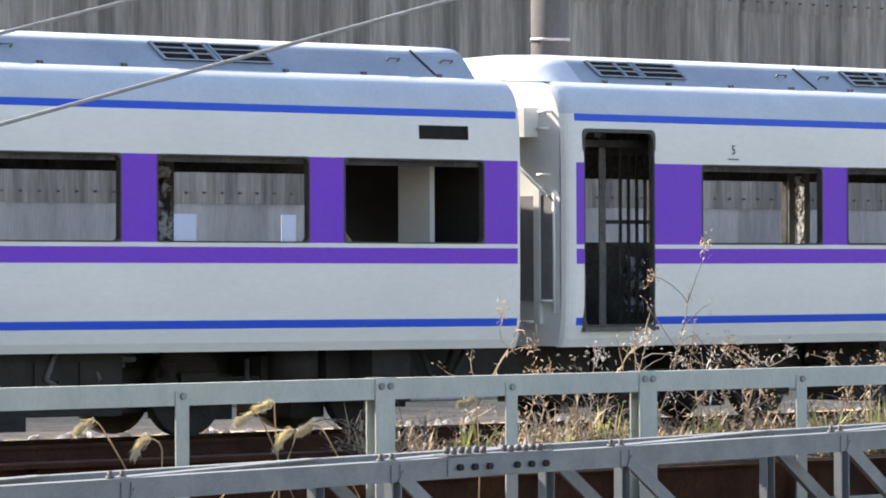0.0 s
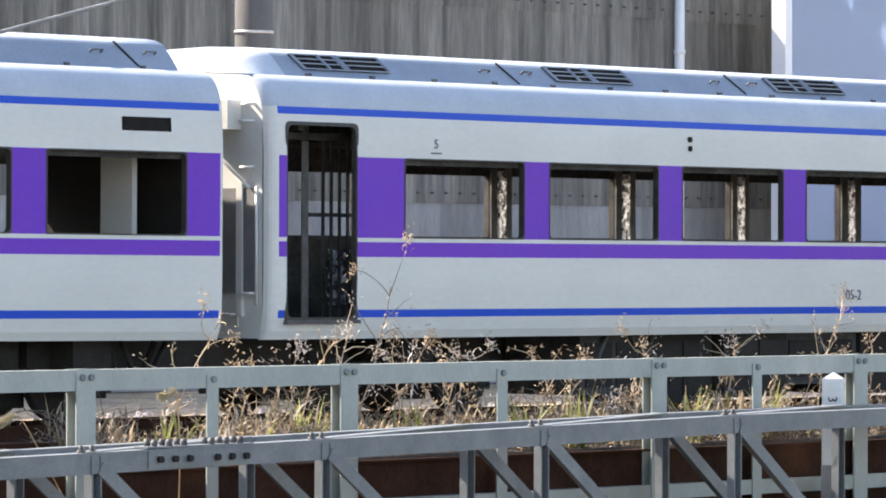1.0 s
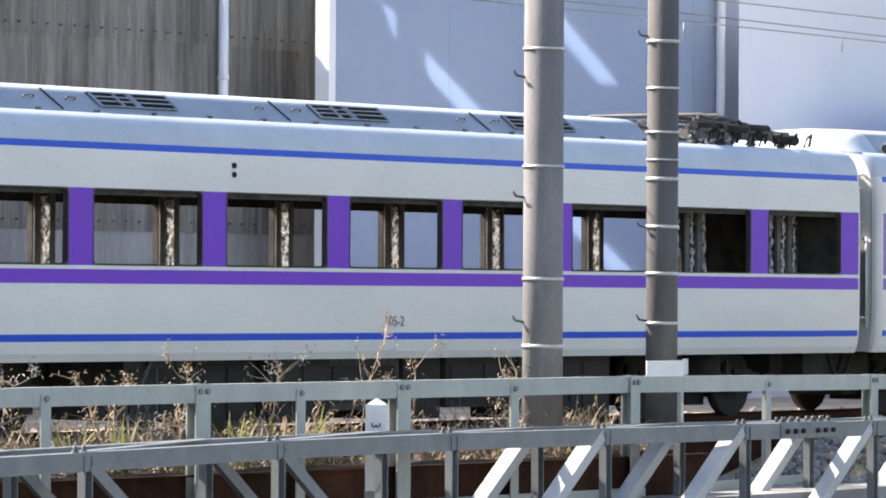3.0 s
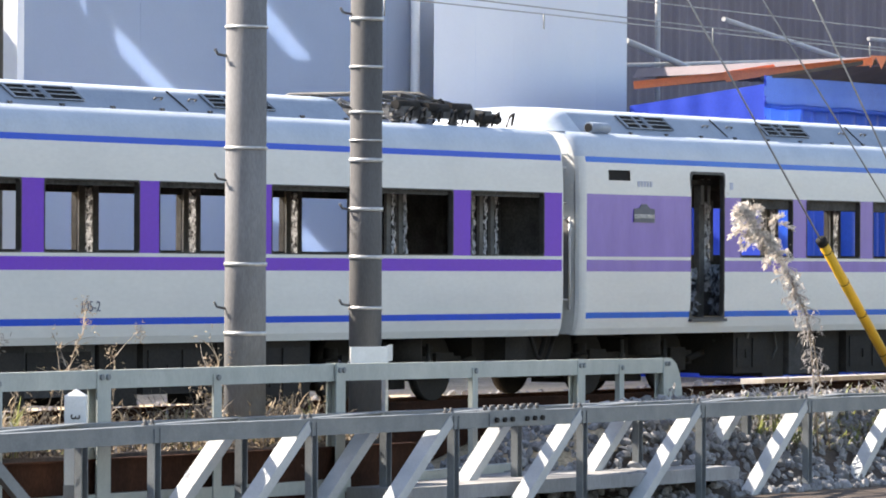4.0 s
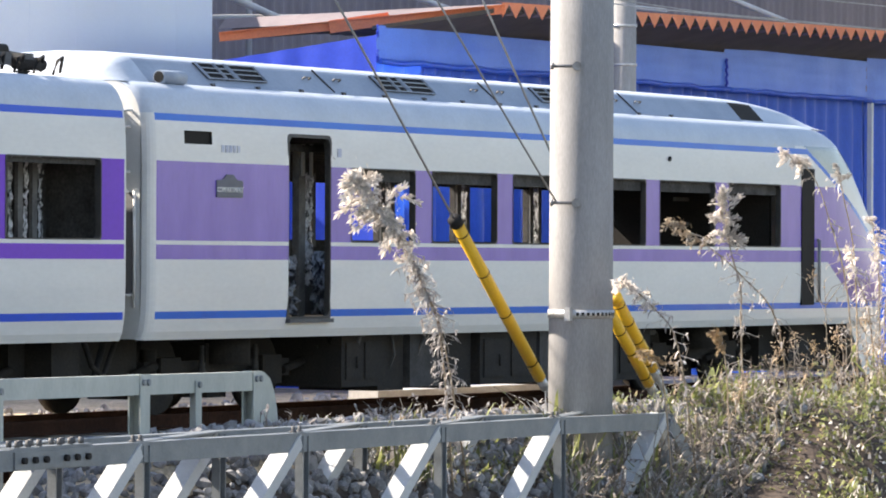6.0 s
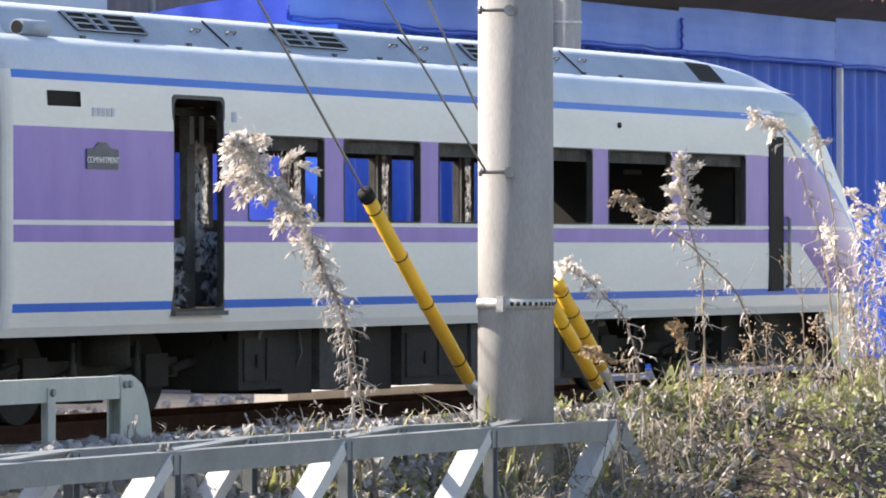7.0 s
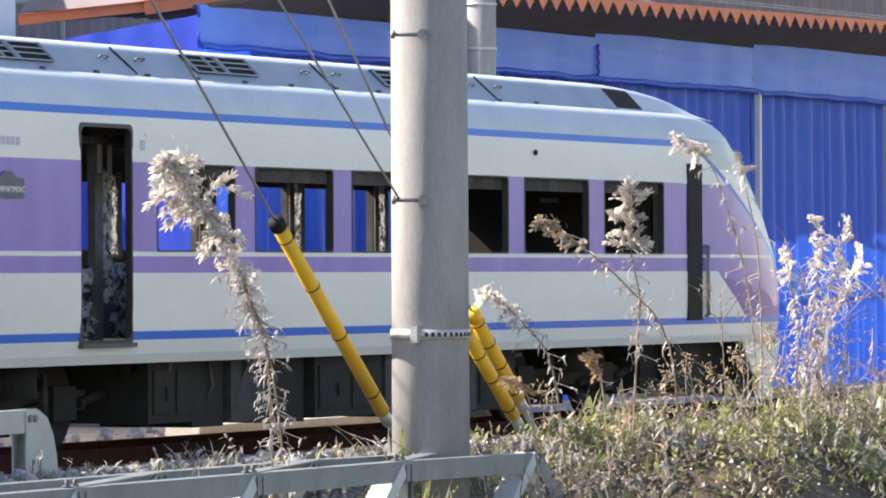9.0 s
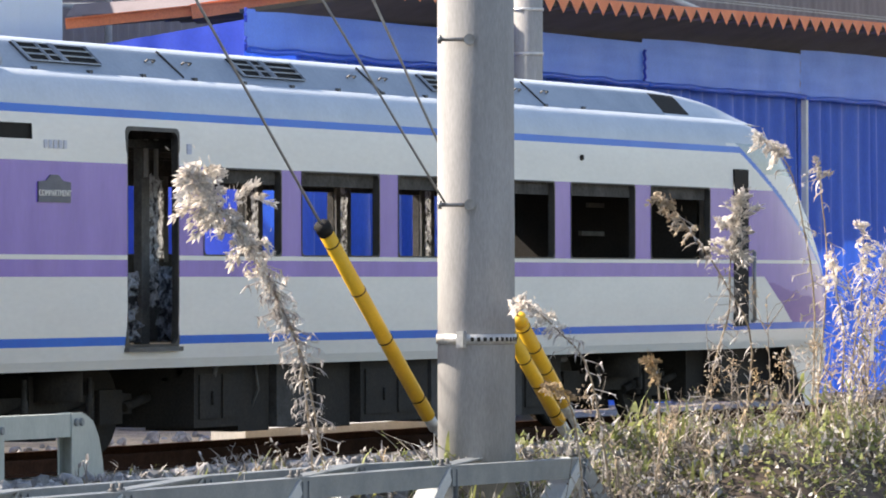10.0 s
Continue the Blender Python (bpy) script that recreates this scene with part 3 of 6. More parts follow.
def skin(bm, xs, zs, holes, x0, x1, r0, r1, stripe, mats, y_of, lining):
    """One body side: outer sheet with paint bands, inner lining, and the reveals of its openings."""
    nx, nz = len(xs), len(zs)

    def y_out(x, z):
        return inset(z) + end_curve(x, x0, x1, r0, r1)

    out = [[bm.verts.new((x, y_of(y_out(x, z)), z)) for z in zs] for x in xs]
    inn = [[bm.verts.new((x, y_of(y_out(x, z) + 0.075), z)) for z in zs] for x in xs]

    def gap(i, j):
        if not (0 <= i < nx - 1 and 0 <= j < nz - 1):
            return None
        cx, cz = (xs[i] + xs[i + 1]) / 2, (zs[j] + zs[j + 1]) / 2
        return any(a < cx < b and c < cz < d for a, b, c, d in holes)

    for i in range(nx - 1):
        for j in range(nz - 1):
            if gap(i, j):
                continue
            cz, cx = (zs[j] + zs[j + 1]) / 2, (xs[i] + xs[i + 1]) / 2
            m = next(k for a, b, k in BANDS if a <= cz < b)
            if not stripe[0] < cx < stripe[1]:
                m = 0
            f = bm.faces.new((out[i][j], out[i + 1][j], out[i + 1][j + 1], out[i][j + 1]))
            f.material_index, f.smooth = mats[m], cz > 2.9
            if cz < 2.9 and not (r0 and cx < x0 + 0.12):
                f = bm.faces.new((inn[i][j], inn[i][j + 1], inn[i + 1][j + 1], inn[i + 1][j]))
                f.material_index = lining
            for di, dj, e in ((-1, 0, ((i, j), (i, j + 1))), (1, 0, ((i + 1, j), (i + 1, j + 1))), (0, -1, ((i, j), (i + 1, j))), (0, 1, ((i, j + 1), (i + 1, j + 1)))):
                if gap(i + di, j + dj):
                    (a, b), (c, d) = e
                    f = bm.faces.new((out[a][b], out[c][d], inn[c][d], inn[a][b]))
                    f.material_index = lining
    return out


def steps(a, b, d):
    n = max(1, round((b - a) / d))
    return [a + (b - a) * i / n for i in range(n + 1)]


def grille(parent, x0, x1, rise):
    """An air outlet in the sloping side of the roof fairing: a dark box, a frame and its bars."""
    def on(u, t, lift=0.0):
        x = x0 + (x1 - x0) * u + (1 - t) * 0.10
        return (x, 0.40 + 0.20 * t - lift, 3.28 + (0.05 + 0.19 * t) * rise + lift * 0.3)

    bm = bmesh.new()
    v = [bm.verts.new(on(u, t, 0.012)) for u, t in ((0, 0.22), (1, 0.22), (1, 0.95), (0, 0.95))]
    bm.faces.new(v)
    w = [bm.verts.new(on(u, t, -0.03)) for u, t in ((0, 0.22), (1, 0.22), (1, 0.95), (0, 0.95))]
    bm.faces.new(w[::-1])
    for i in range(4):
        bm.faces.new((v[i], w[i], w[(i + 1) % 4], v[(i + 1) % 4]))
    g = part("grille", bm, "black", parent, "dark air outlet")
    bm = bmesh.new()
    for t in (0.25, 0.50, 0.72, 0.93):
        bar(bm, on(0, t, 0.02), on(1, t, 0.02), 0.016, 0.012)
    for u in (0.0, 0.3, 0.48, 0.52, 1.0):
        bar(bm, on(u, 0.24, 0.024), on(u, 0.94, 0.024), 0.02, 0.02, (1, 0, 0))
    part("grille_lattice", bm, "fairing", g)


def fairing(parent, x0, x1, cap0, vents, seams, cap1=False, rise=1.1):
    """The long equipment cover on the roof, with sloping sides."""
    sec = [(0.36, 3.29), (0.40, 3.33), (0.57, 3.485), (0.61, 3.515), (0.67, 3.54), (0.76, 3.557), (0.9, 3.57), (1.43, 3.585), (1.96, 3.57), (2.19, 3.54), (2.29, 3.485), (2.46, 3.33), (2.50, 3.29)]
    sec = [(y, 3.28 + (z - 3.28) * rise) for y, z in sec]
    top = 3.28 + 0.17 * rise
    xs = steps(x0, x1, 0.6)
    bm = bmesh.new()
    rows = []
    lead = []
    if cap0:
        lead = [(x0 - 0.58, 0.0), (x0 - 0.56, 0.2), (x0 - 0.52, 0.4), (x0 - 0.46, 0.56), (x0 - 0.38, 0.71), (x0 - 0.28, 0.84), (x0 - 0.16, 0.94), (x0 - 0.06, 0.985)]
    tail = []
    if cap1:
        tail = [(x1 + 1.4 + 0.175 * k, 1 - 0.99 * ((0.175 * k) / 3.33) ** 2.2) for k in range(1, 20)]
    for x, s in lead + [(x, 1.0) for x in xs] + tail:
        rows.append([bm.verts.new((x, 1.43 + (y - 1.43) * (0.80 + 0.20 * min(1, s * 1.4)), 3.28 + (z - 3.28) * s)) for y, z in sec])
    for i, (a, b) in enumerate(zip(rows, rows[1:])):
        for j in range(len(sec) - 1):
            f = bm.faces.new((a[j], b[j], b[j + 1], a[j + 1]))
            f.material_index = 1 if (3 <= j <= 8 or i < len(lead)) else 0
            # dark faces stand for the shade in a scoop that isn't cut out
            if cap1 and j < 3 and f.calc_center_median().x > 34.6:
                f.material_index = 2 if f.calc_center_median().x < 35.5 and j > 0 else 1
            f.smooth = 2 <= j <= 9 or i < len(lead)
    bm.faces.new(rows[0])
    bm.faces.new(rows[-1])
    fr = part("roof_fairing", bm, ["fairing", "roofwhite", "dark"], parent, "roof equipment cover with shade-coloured blue-grey sides and a white top")
    for x in seams:
        bm = bmesh.new()
        bar(bm, (x + 0.08, 0.395, 3.28 + 0.05 * rise), (x - 0.06, 0.60, 3.28 + 0.245 * rise), 0.012, 0.018, (1, 0, 0))
        part("seam", bm, "dark", fr)
        for d in (-0.42, 0.24):
            bm = bmesh.new()
            bar(bm, (x + d, 0.485, top), (x + d + 0.13, 0.485, top), 0.014, 0.012)
            tube(bm, [(x + d, 0.51, top - 0.02), (x + d, 0.48, top)], 0.012, 5)
            tube(bm, [(x + d + 0.13, 0.51, top - 0.02), (x + d + 0.13, 0.48, top)], 0.012, 5)
            part("grab_handle", bm, "darkgrey", fr)
    x = x0 + 0.3
    while x < x1:
        bm = bmesh.new()
        box(bm, x, x + 0.05, 0.36, 0.40, 3.315, 3.345)
        part("clip", bm, "darkgrey", fr)
        x += 0.93
    for a, b in vents:
        grille(fr, a, b, rise)


def end_wall(parent, x, facing, top=True):
    """The closed end of a coach, with the gangway opening, its bellows panels and fittings."""
    s = facing
    bm = bmesh.new()
    xo, xi = x, x - 0.05 * s
    for xx in (xo, xi):
        o = [bm.verts.new((xx, y, z)) for y, z in ((0.13, 0.79), (2.73, 0.79), (2.73, 3.0), (2.71, 3.07), (2.645, 3.20), (2.54, 3.283), (2.46, 3.313), (1.43, 3.36), (0.40, 3.313), (0.32, 3.283), (0.215, 3.20), (0.15, 3.07), (0.13, 3.0))]
        h = [bm.verts.new((xx, y, z)) for y, z in ((0.98, 1.0), (1.88, 1.0), (1.88, 2.95), (0.98, 2.95))]
        for f in ((o[0], o[1], h[1], h[0]), (o[1], o[2], h[2], h[1]), (*o[2:], h[3], h[2]), (o[-1], o[0], h[0], h[3])):
            bm.faces.new(f)
    w = part("end_wall", bm, "white", parent)
    for y0, y1 in ((0.20, 0.345), (0.44, 0.62)):
        bm = bmesh.new()
        box(bm, x + 0.004 * s, x + 0.03 * s, y0, y1, 1.22, 2.22)
        part("bellows_panel", bm, "bellows", w, "dark grey gangway panel", 0.008)
    bm = bmesh.new()
    box(bm, x + 0.003 * s, x + 0.045 * s, 0.355, 0.43, 1.0, 2.28)
    part("gangway_strip", bm, "white", w)
    bm = bmesh.new()
    box(bm, x + 0.003 * s, x + 0.20 * s, 0.40, 0.90, 2.78, 3.06)
    part("junction_box", bm, "white", w, "white junction box", 0.015)
    bm = bmesh.new()
    tube(bm, [(x + 0.08 * s, 0.90, 2.76), (x + 0.10 * s, 0.55, 2.48), (x + 0.08 * s, 0.22, 2.22)], 0.014, 6)
    part("jumper_cable", bm, "white", w)
    for y, z in ((0.30, 2.86), (0.28, 3.02), (0.30, 2.42), (0.26, 1.22), (0.5, 1.02), (0.75, 0.92)):
        bm = bmesh.new()
        tube(bm, [(x, y - 0.05, z), (x + 0.07 * s, y - 0.05, z), (x + 0.07 * s, y + 0.05, z), (x, y + 0.05, z)], 0.015, 6)
        part("step_iron", bm, "signwhite", w)
    bm = bmesh.new()
    tube(bm, [(x + 0.03 * s, 0.42, 0.9), (x + 0.03 * s, 0.42, 1.3)], 0.016, 6)
    tube(bm, [(x + 0.03 * s, 0.175, 1.1), (x + 0.03 * s, 0.175, 2.24)], 0.016, 6)
    part("conduit", bm, "white", w)


def bogie(parent, x):
    bm = bmesh.new()
    for y in (0.72, 2.06):
        box(bm, x - 1.5, x + 1.5, y, y + 0.12, 0.36, 0.54)
        for d in (-1.05, 1.05):
            box(bm, x + d - 0.2, x + d + 0.2, y - 0.05, y + 0.17, 0.28, 0.58)
            tube(bm, [(x + d - 0.28, y + 0.05, 0.3), (x + d - 0.28, y + 0.05, 0.66)], 0.08, 10)
    box(bm, x - 0.3, x + 0.3, 0.7, 2.16, 0.42, 0.72)
    tube(bm, [(x, 0.62, 0.5), (x, 0.62, 0.8)], 0.24, 14)
    f = part("bogie", bm, "dark", parent, "dark grimy bogie frame")
    bm = bmesh.new()
    for a, b, z0, z1 in ((-1.75, -1.32, 0.22, 0.62), (-0.72, -0.36, 0.14, 0.56), (0.34, 0.74, 0.14, 0.56), (1.32, 1.75, 0.22, 0.62)):
        box(bm, x + a, x + b, 1.05, 1.85, z0, z1)
        tube(bm, [(x + a, 0.70, z1 - 0.2), (x + b, 0.70, z1 - 0.12)], 0.045, 8)
    box(bm, x - 1.7, x + 1.7, 1.2, 1.7, 0.55, 0.80)
    part("brake_gear", bm, "dark", f)
    for d in (-0.55, 0.55):
        bm = bmesh.new()
        tube(bm, [(x + d, 0.60, 0.36), (x + d, 0.60, 0.52), (x + d, 0.60, 0.53), (x + d, 0.60, 0.70)], [0.035, 0.035, 0.024, 0.024], 8)
        part("damper", bm, "case_grey", f, "grey bogie damper")
    for d in (-1.05, 1.05):
        bm = bmesh.new()
        for y in (0.84, 1.92):
            tube(bm, [(x + d, y, 0.415), (x + d, y + 0.12, 0.415)], 0.415, 28)
        tube(bm, [(x + d, 0.8, 0.415), (x + d, 2.06, 0.415)], 0.08, 10)
        part("wheelset", bm, "dark", f)


def underfloor(parent, x0, x1, seed, gaps=(), lows=(0.16, 0.20, 0.26, 0.34)):
    """Equipment cases of different length hung below the floor."""
    r = random.Random(seed)
    x = x0
    while x < x1 - 0.3:
        w = min(r.uniform(0.5, 1.5), x1 - x)
        low = r.choice(lows)
        if not any(a < x + w / 2 < b for a, b in gaps):
            bm = bmesh.new()
            y = r.uniform(0.16, 0.34)
            box(bm, x, x + w - 0.05, y, 1.3, low, 0.79)
            c = part("equipment_case", bm, r.choice(("dark", "dark", "case_grey")), parent, bevel=0.012)
            if w > 0.8:
                bm = bmesh.new()
                box(bm, x + 0.08, x + w * 0.45, y - 0.018, y + 0.01, low + 0.08, 0.70)
                box(bm, x + w * 0.52, x + w - 0.14, y - 0.018, y + 0.01, low + 0.08, 0.70)
                tube(bm, [(x + w * 0.3, y - 0.03, low + 0.2), (x + w * 0.3, y - 0.03, low + 0.32)], 0.012, 6)
                part("cover", bm, "dark", c)
        x += w
    bm = bmesh.new()
    box(bm, x0 - 4.2, x1 + 4.2, 1.35, 1.5, 0.30, 0.84)
    part("centre_sill", bm, "dark", parent)
    bm = bmesh.new()
    for k in range(int((x1 - x0) / 0.55)):
        xx = x0 + 0.55 * k + r.uniform(0, 0.4)
        tube(bm, [(xx, 0.2 + r.uniform(0, 0.3), 0.8), (xx + r.uniform(-0.15, 0.15), 0.3, 0.55), (xx + r.uniform(-0.2, 0.2), 0.35, r.uniform(0.3, 0.55))], r.choice((0.014, 0.02, 0.03)), 6)
    tube(bm, [(x0, 0.4, 0.72), (x1, 0.4, 0.72)], 0.03, 8)
    tube(bm, [(x0, 0.55, 0.66), (x1, 0.55, 0.66)], 0.022, 8)
    part("pipework", bm, "darkgrey", parent)


def coach(label, x0, x1, r0, r1, stripe, windows, doors, slots, far, faded=False, at=None):
    """A stripped coach body: painted sides with open window holes, lining, floor, ceiling, roof."""
    ob = thing("railway_coach", label, "train car", "coaches of the train", at=at)
    holes = [(a, b, 1.757, 2.533) for a, b in windows] + [(a, b, 0.962, 2.838) for a, b in doors] + [(a, b, c, d) for a, b, c, d in slots]
    cols = ["white", "blue_faded" if faded else "blue", "purple_faded_sheen" if faded else "purple", "roofwhite", "lining"]

    def cuts(hs):
        xs = set([round(v, 4) for v in steps(x0, x1, 0.75)] + [round(v, 4) for h in hs for v in h[:2]] + list(stripe))
        if r0:
            xs |= {round(x0 + d, 4) for d in (0.004, 0.015, 0.035, 0.065, 0.09, 0.12)}
        if r1:
            xs |= {round(x1 - d, 4) for d in (0.008, 0.03, 0.065, 0.11, 0.15, 0.19)}
        xs = sorted(x for x in xs if x0 <= x <= x1)
        keep = set(round(v, 4) for h in hs for v in h[:2]) | set(stripe) | {x0, x1}
        out = []
        for x in xs:
            if out and x - out[-1] < 0.006 and x not in keep:
                continue
            out.append(x)
        zs = sorted(set([p[0] for p in PROFILE] + [v for h in hs for v in h[2:]]))
        return out, zs

    bm = bmesh.new()
    xs, zs = cuts(holes)
    a = skin(bm, xs, zs, holes, x0, x1, r0, r1, stripe, [0, 1, 2], lambda y: y, 4)
    fx, fz = cuts(far)
    b = skin(bm, fx, fz, far, x0, x1, r0, r1, stripe, [0, 1, 2], lambda y: WIDE - y, 4)
    # roof between the shoulders
    for f in bm.faces:
        if f.calc_center_median().z > 3.0 and f.material_index == 0:
            f.material_index = 3
    deck = [[bm.verts.new((x, y, z)) for y, z in ((0.30, 3.31), (0.95, 3.345), (1.43, 3.36), (1.91, 3.345), (2.56, 3.31))] for x in (x0, x1)]
    for j in range(4):
        f = bm.faces.new((deck[0][j], deck[1][j], deck[1][j + 1], deck[0][j + 1]))
        f.material_index = 3
    body = part("body", bm, cols, ob)
    bm = bmesh.new()
    box(bm, x0 + 0.2, x1 - 0.2, 0.09, WIDE - 0.09, 0.86, 0.96)
    part("floor", bm, "dark", ob)
    bm = bmesh.new()
    box(bm, x0 + 0.2, x1 - 0.2, 0.12, WIDE - 0.12, 2.86, 2.9)
    for k in range(int((x1 - x0) / 1.1)):
        box(bm, x0 + 0.5 + 1.1 * k, x0 + 0.58 + 1.1 * k, 0.12, WIDE - 0.12, 2.78, 2.86)
    for y in (0.45, 1.0, 1.86, 2.41):
        box(bm, x0 + 0.3, x1 - 0.3, y - 0.05, y + 0.05, 2.70, 2.77)
    part("ceiling_frame", bm, "lining", ob)
    for a, b in windows:
        bm = bmesh.new()
        ring(bm, rounded(a - 0.004, b + 0.004, 1.753, 2.537, 0.035), rounded(a + 0.012, b - 0.012, 1.767, 2.522, 0.05), -0.004, 0.06)
        w = part("window_frame", bm, "seal", body, "dark rubber window surround without glass")
        bm = bmesh.new()
        box(bm, a + 0.02, b - 0.02, 0.055, 0.10, 2.40 if faded else 2.47, 2.52)
        part("blind_box", bm, "lining", w)
    for a, b in doors:
        bm = bmesh.new()
        ring(bm, rounded(a - 0.018, b + 0.018, 0.93, 2.86, 0.06), rounded(a + 0.018, b - 0.018, 0.99, 2.825, 0.07), -0.006, 0.03)
        part("door_frame", bm, "seal", body, "dark empty door frame")
        bm = bmesh.new()
        box(bm, a - 0.02, b + 0.02, -0.03, 0.10, 0.925, 0.965)
        part("door_sill", bm, "darkgrey", body)
    for a, b, c, d in slots:
        bm = bmesh.new()
        box(bm, a + 0.004, b - 0.004, 0.03, 0.075, c + 0.003, d - 0.003)
        part("display_slot", bm, "black", body, "black empty destination display")
    # far wall pillars with torn insulation
    edges = sorted(h for h in far if h[1] - h[0] > 0.8)
    r = random.Random(int(x0 * 10) + 3)
    for (a, b, c, d), (e, f, g, h) in zip(edges, edges[1:]):
        if not 0.1 < e - b < 0.9:
            continue
        m = (b + e) / 2
        bm = bmesh.new()
        box(bm, b + 0.005, m - 0.075, WIDE - 0.105, WIDE - 0.07, 1.72, 2.56)
        box(bm, m + 0.075, e - 0.005, WIDE - 0.105, WIDE - 0.07, 1.72, 2.56)
        p = part("pillar", bm, "studs", body)
        bm = bmesh.new()
        g = [[bm.verts.new((m - 0.075 + 0.15 * i / 6 + r.uniform(-0.008, 0.008), WIDE - 0.085 - r.uniform(0, 0.03), 1.76 + 0.76 * j / 26)) for j in range(27)] for i in range(7)]
        for i in range(6):
            for j in range(26):
                bm.faces.new((g[i][j], g[i + 1][j], g[i + 1][j + 1], g[i][j + 1]))
        part("torn_insulation", bm, "foam", p, "ragged pale insulation on the pillar")
    return ob


def far_row(ws, shift):
    ws = [(a + shift, b + shift) for a, b in ws]
    # unseen slits added behind the pillars so sun brightens the insulation
    gaps = [((b + c) / 2 - 0.07, (b + c) / 2 + 0.07, 1.78, 2.50) for (a, b), (c, d) in zip(ws, ws[1:])]
    return [(a - 0.02, b + 0.02, 1.80, 2.46) for a, b in ws] + gaps


# the coach with the door behind the first joint
W2 = [(1.81, 3.64), (4.03, 5.81), (6.21, 7.97), (8.37, 10.10), (10.47, 12.22), (12.66, 14.33), (14.74, 16.54), (16.94, 18.66)]
c2 = coach("white railway coach with purple band and blue stripes, windows empty", -0.10, 19.12, True, False, (0.0, 19.09), W2, [(0.11, 1.12)], [], far_row(W2[:-1] + [(16.94, 18.15)], 0.55) + [(0.11, 1.12, 1.80, 2.5)])
fairing(c2, 0.50, 14.9, True, [(0.75, 2.0), (4.6, 5.85), (8.35, 9.6), (12.05, 13.3)], [3.95, 7.75, 11.5])
end_wall(c2, -0.095, -1)
bogie(c2, 2.6)
bogie(c2, 16.4)
underfloor(c2, 4.9, 13.8, 5, (), (0.06, 0.10, 0.16, 0.22))
bm = bmesh.new()
box(bm, 18.80, 18.86, 0.1, 2.76, 0.96, 2.86)
part("partition", bm, "lining", c2, "bare dark end partition")
for y in (0.7, 1.1, 1.5, 2.1, 2.4):
    bm = bmesh.new()
    box(bm, 18.72, 18.80, y, y + 0.09, 0.96, 2.8)
    part("partition_stud", bm, "foam" if y in (1.1, 2.1) else "lining", c2)
for x0, x1, owner in ((18.2, 20.6, c2), (-2.6, 1.0, c2)):
    bm = bmesh.new()
    box(bm, x0, x1, 0.75, 2.1, 0.36, 0.82)
    box(bm, x0 + 0.3, x0 + 0.8, 0.45, 0.8, 0.30, 0.80)
    tube(bm, [(x0 + 0.9, 0.62, 0.78), (x0 + 1.0, 0.58, 0.45), (x0 + 1.3, 0.60, 0.34), (x0 + 1.55, 0.62, 0.76)], 0.035, 8)
    tube(bm, [(x0 + 1.0, 0.52, 0.78), (x0 + 1.1, 0.48, 0.52), (x0 + 1.35, 0.50, 0.42), (x0 + 1.6, 0.52, 0.76)], 0.028, 8)
    part("coupler", bm, "dark", owner, "dark coupler and hoses between the coaches")
letters("number_mark", "5", 0.13, "ink", c2, pose(2.28, -0.004, 2.68))
bm = bmesh.new()
box(bm, 2.20, 2.36, -0.004, 0.004, 2.585, 2.60)
part("mark_underline", bm, "ink", c2)
letters("coach_number", "105-2", 0.16, "ink", c2, pose(9.20, -0.003, 1.18))
bm = bmesh.new()
for z in (2.72, 2.815):
    tube(bm, [(6.34, -0.012, z), (6.34, 0.02, z)], 0.03, 12)
part("side_lamp", bm, "black", c2)

# the coach ahead of the first joint, on the curve
W1 = [(-18.2, -16.45), (-16.03, -14.28), (-13.87, -12.12), (-11.7, -9.95), (-9.53, -7.78), (-7.22, -5.45), (-5.05, -3.30), (-2.89, -1.18)]
c1 = coach("white railway coach with purple band, standing on the curve", -20.0, -0.73, True, False, (-19.8, -0.76), W1, [], [(-1.98, -1.37, 2.72, 2.85)], far_row(W1, 0.22), at=pose(0, 0, 0, 0, 0.2, -4.56))
fairing(c1, -19.4, -0.95, False, [(-16.3, -15.05), (-12.4, -11.15), (-8.55, -7.3), (-4.7, -3.45)], [-14.2, -10.4, -6.65, -1.52], rise=1.2)
bogie(c1, -3.0)
bogie(c1, -17.2)
underfloor(c1, -14.5, -5.0, 8, (), (0.10, 0.16, 0.22))
bm = bmesh.new()
box(bm, -1.42, -1.36, 0.50, 0.95, 0.96, 2.8)
part("partition", bm, "white", c1, "white inner partition")
bm = bmesh.new()
box(bm, -0.95, -0.9, 0.9, 2.6, 0.96, 2.8)
part("partition", bm, "lining", c1)
bm = bmesh.new()
box(bm, -1.0, -0.9, 0.2, 2.6, 0.96, 2.85)
part("partition", bm, "dark", c1)

# the end coach with the compartments and the nose
W3 = [(23.72, 25.18), (25.57, 27.15), (27.54, 29.10), (29.50, 31.08), (31.47, 33.09), (33.50, 35.10)]
c3 = coach("white end coach with faded purple band, sky sheen in its colour, and sloping nose", 19.60, 35.62, True, False, (19.70, 36), W3, [(22.37, 23.28)], [(20.25, 20.80, 2.71, 2.84)], far_row(W3[:-1] + [(33.46, 34.62)], 0.5) + [(22.37, 23.28, 1.75, 2.5)], faded=True)
fairing(c3, 20.20, 33.2, True, [(21.4, 22.6), (25.2, 26.4), (29.1, 30.3)], [24.0, 27.9, 31.6], cap1=True, rise=1.2)
end_wall(c3, 19.605, -1)
bogie(c3, 22.2)
bogie(c3, 34.0)
underfloor(c3, 24.0, 32.2, 12, (), (0.17, 0.20, 0.23))
bm = bmesh.new()
tube(bm, [(20.25, 0.30, 3.37), (20.7, 0.30, 3.37)], 0.07, 12)
ri = part("roof_intake", bm, "fairing", c3)
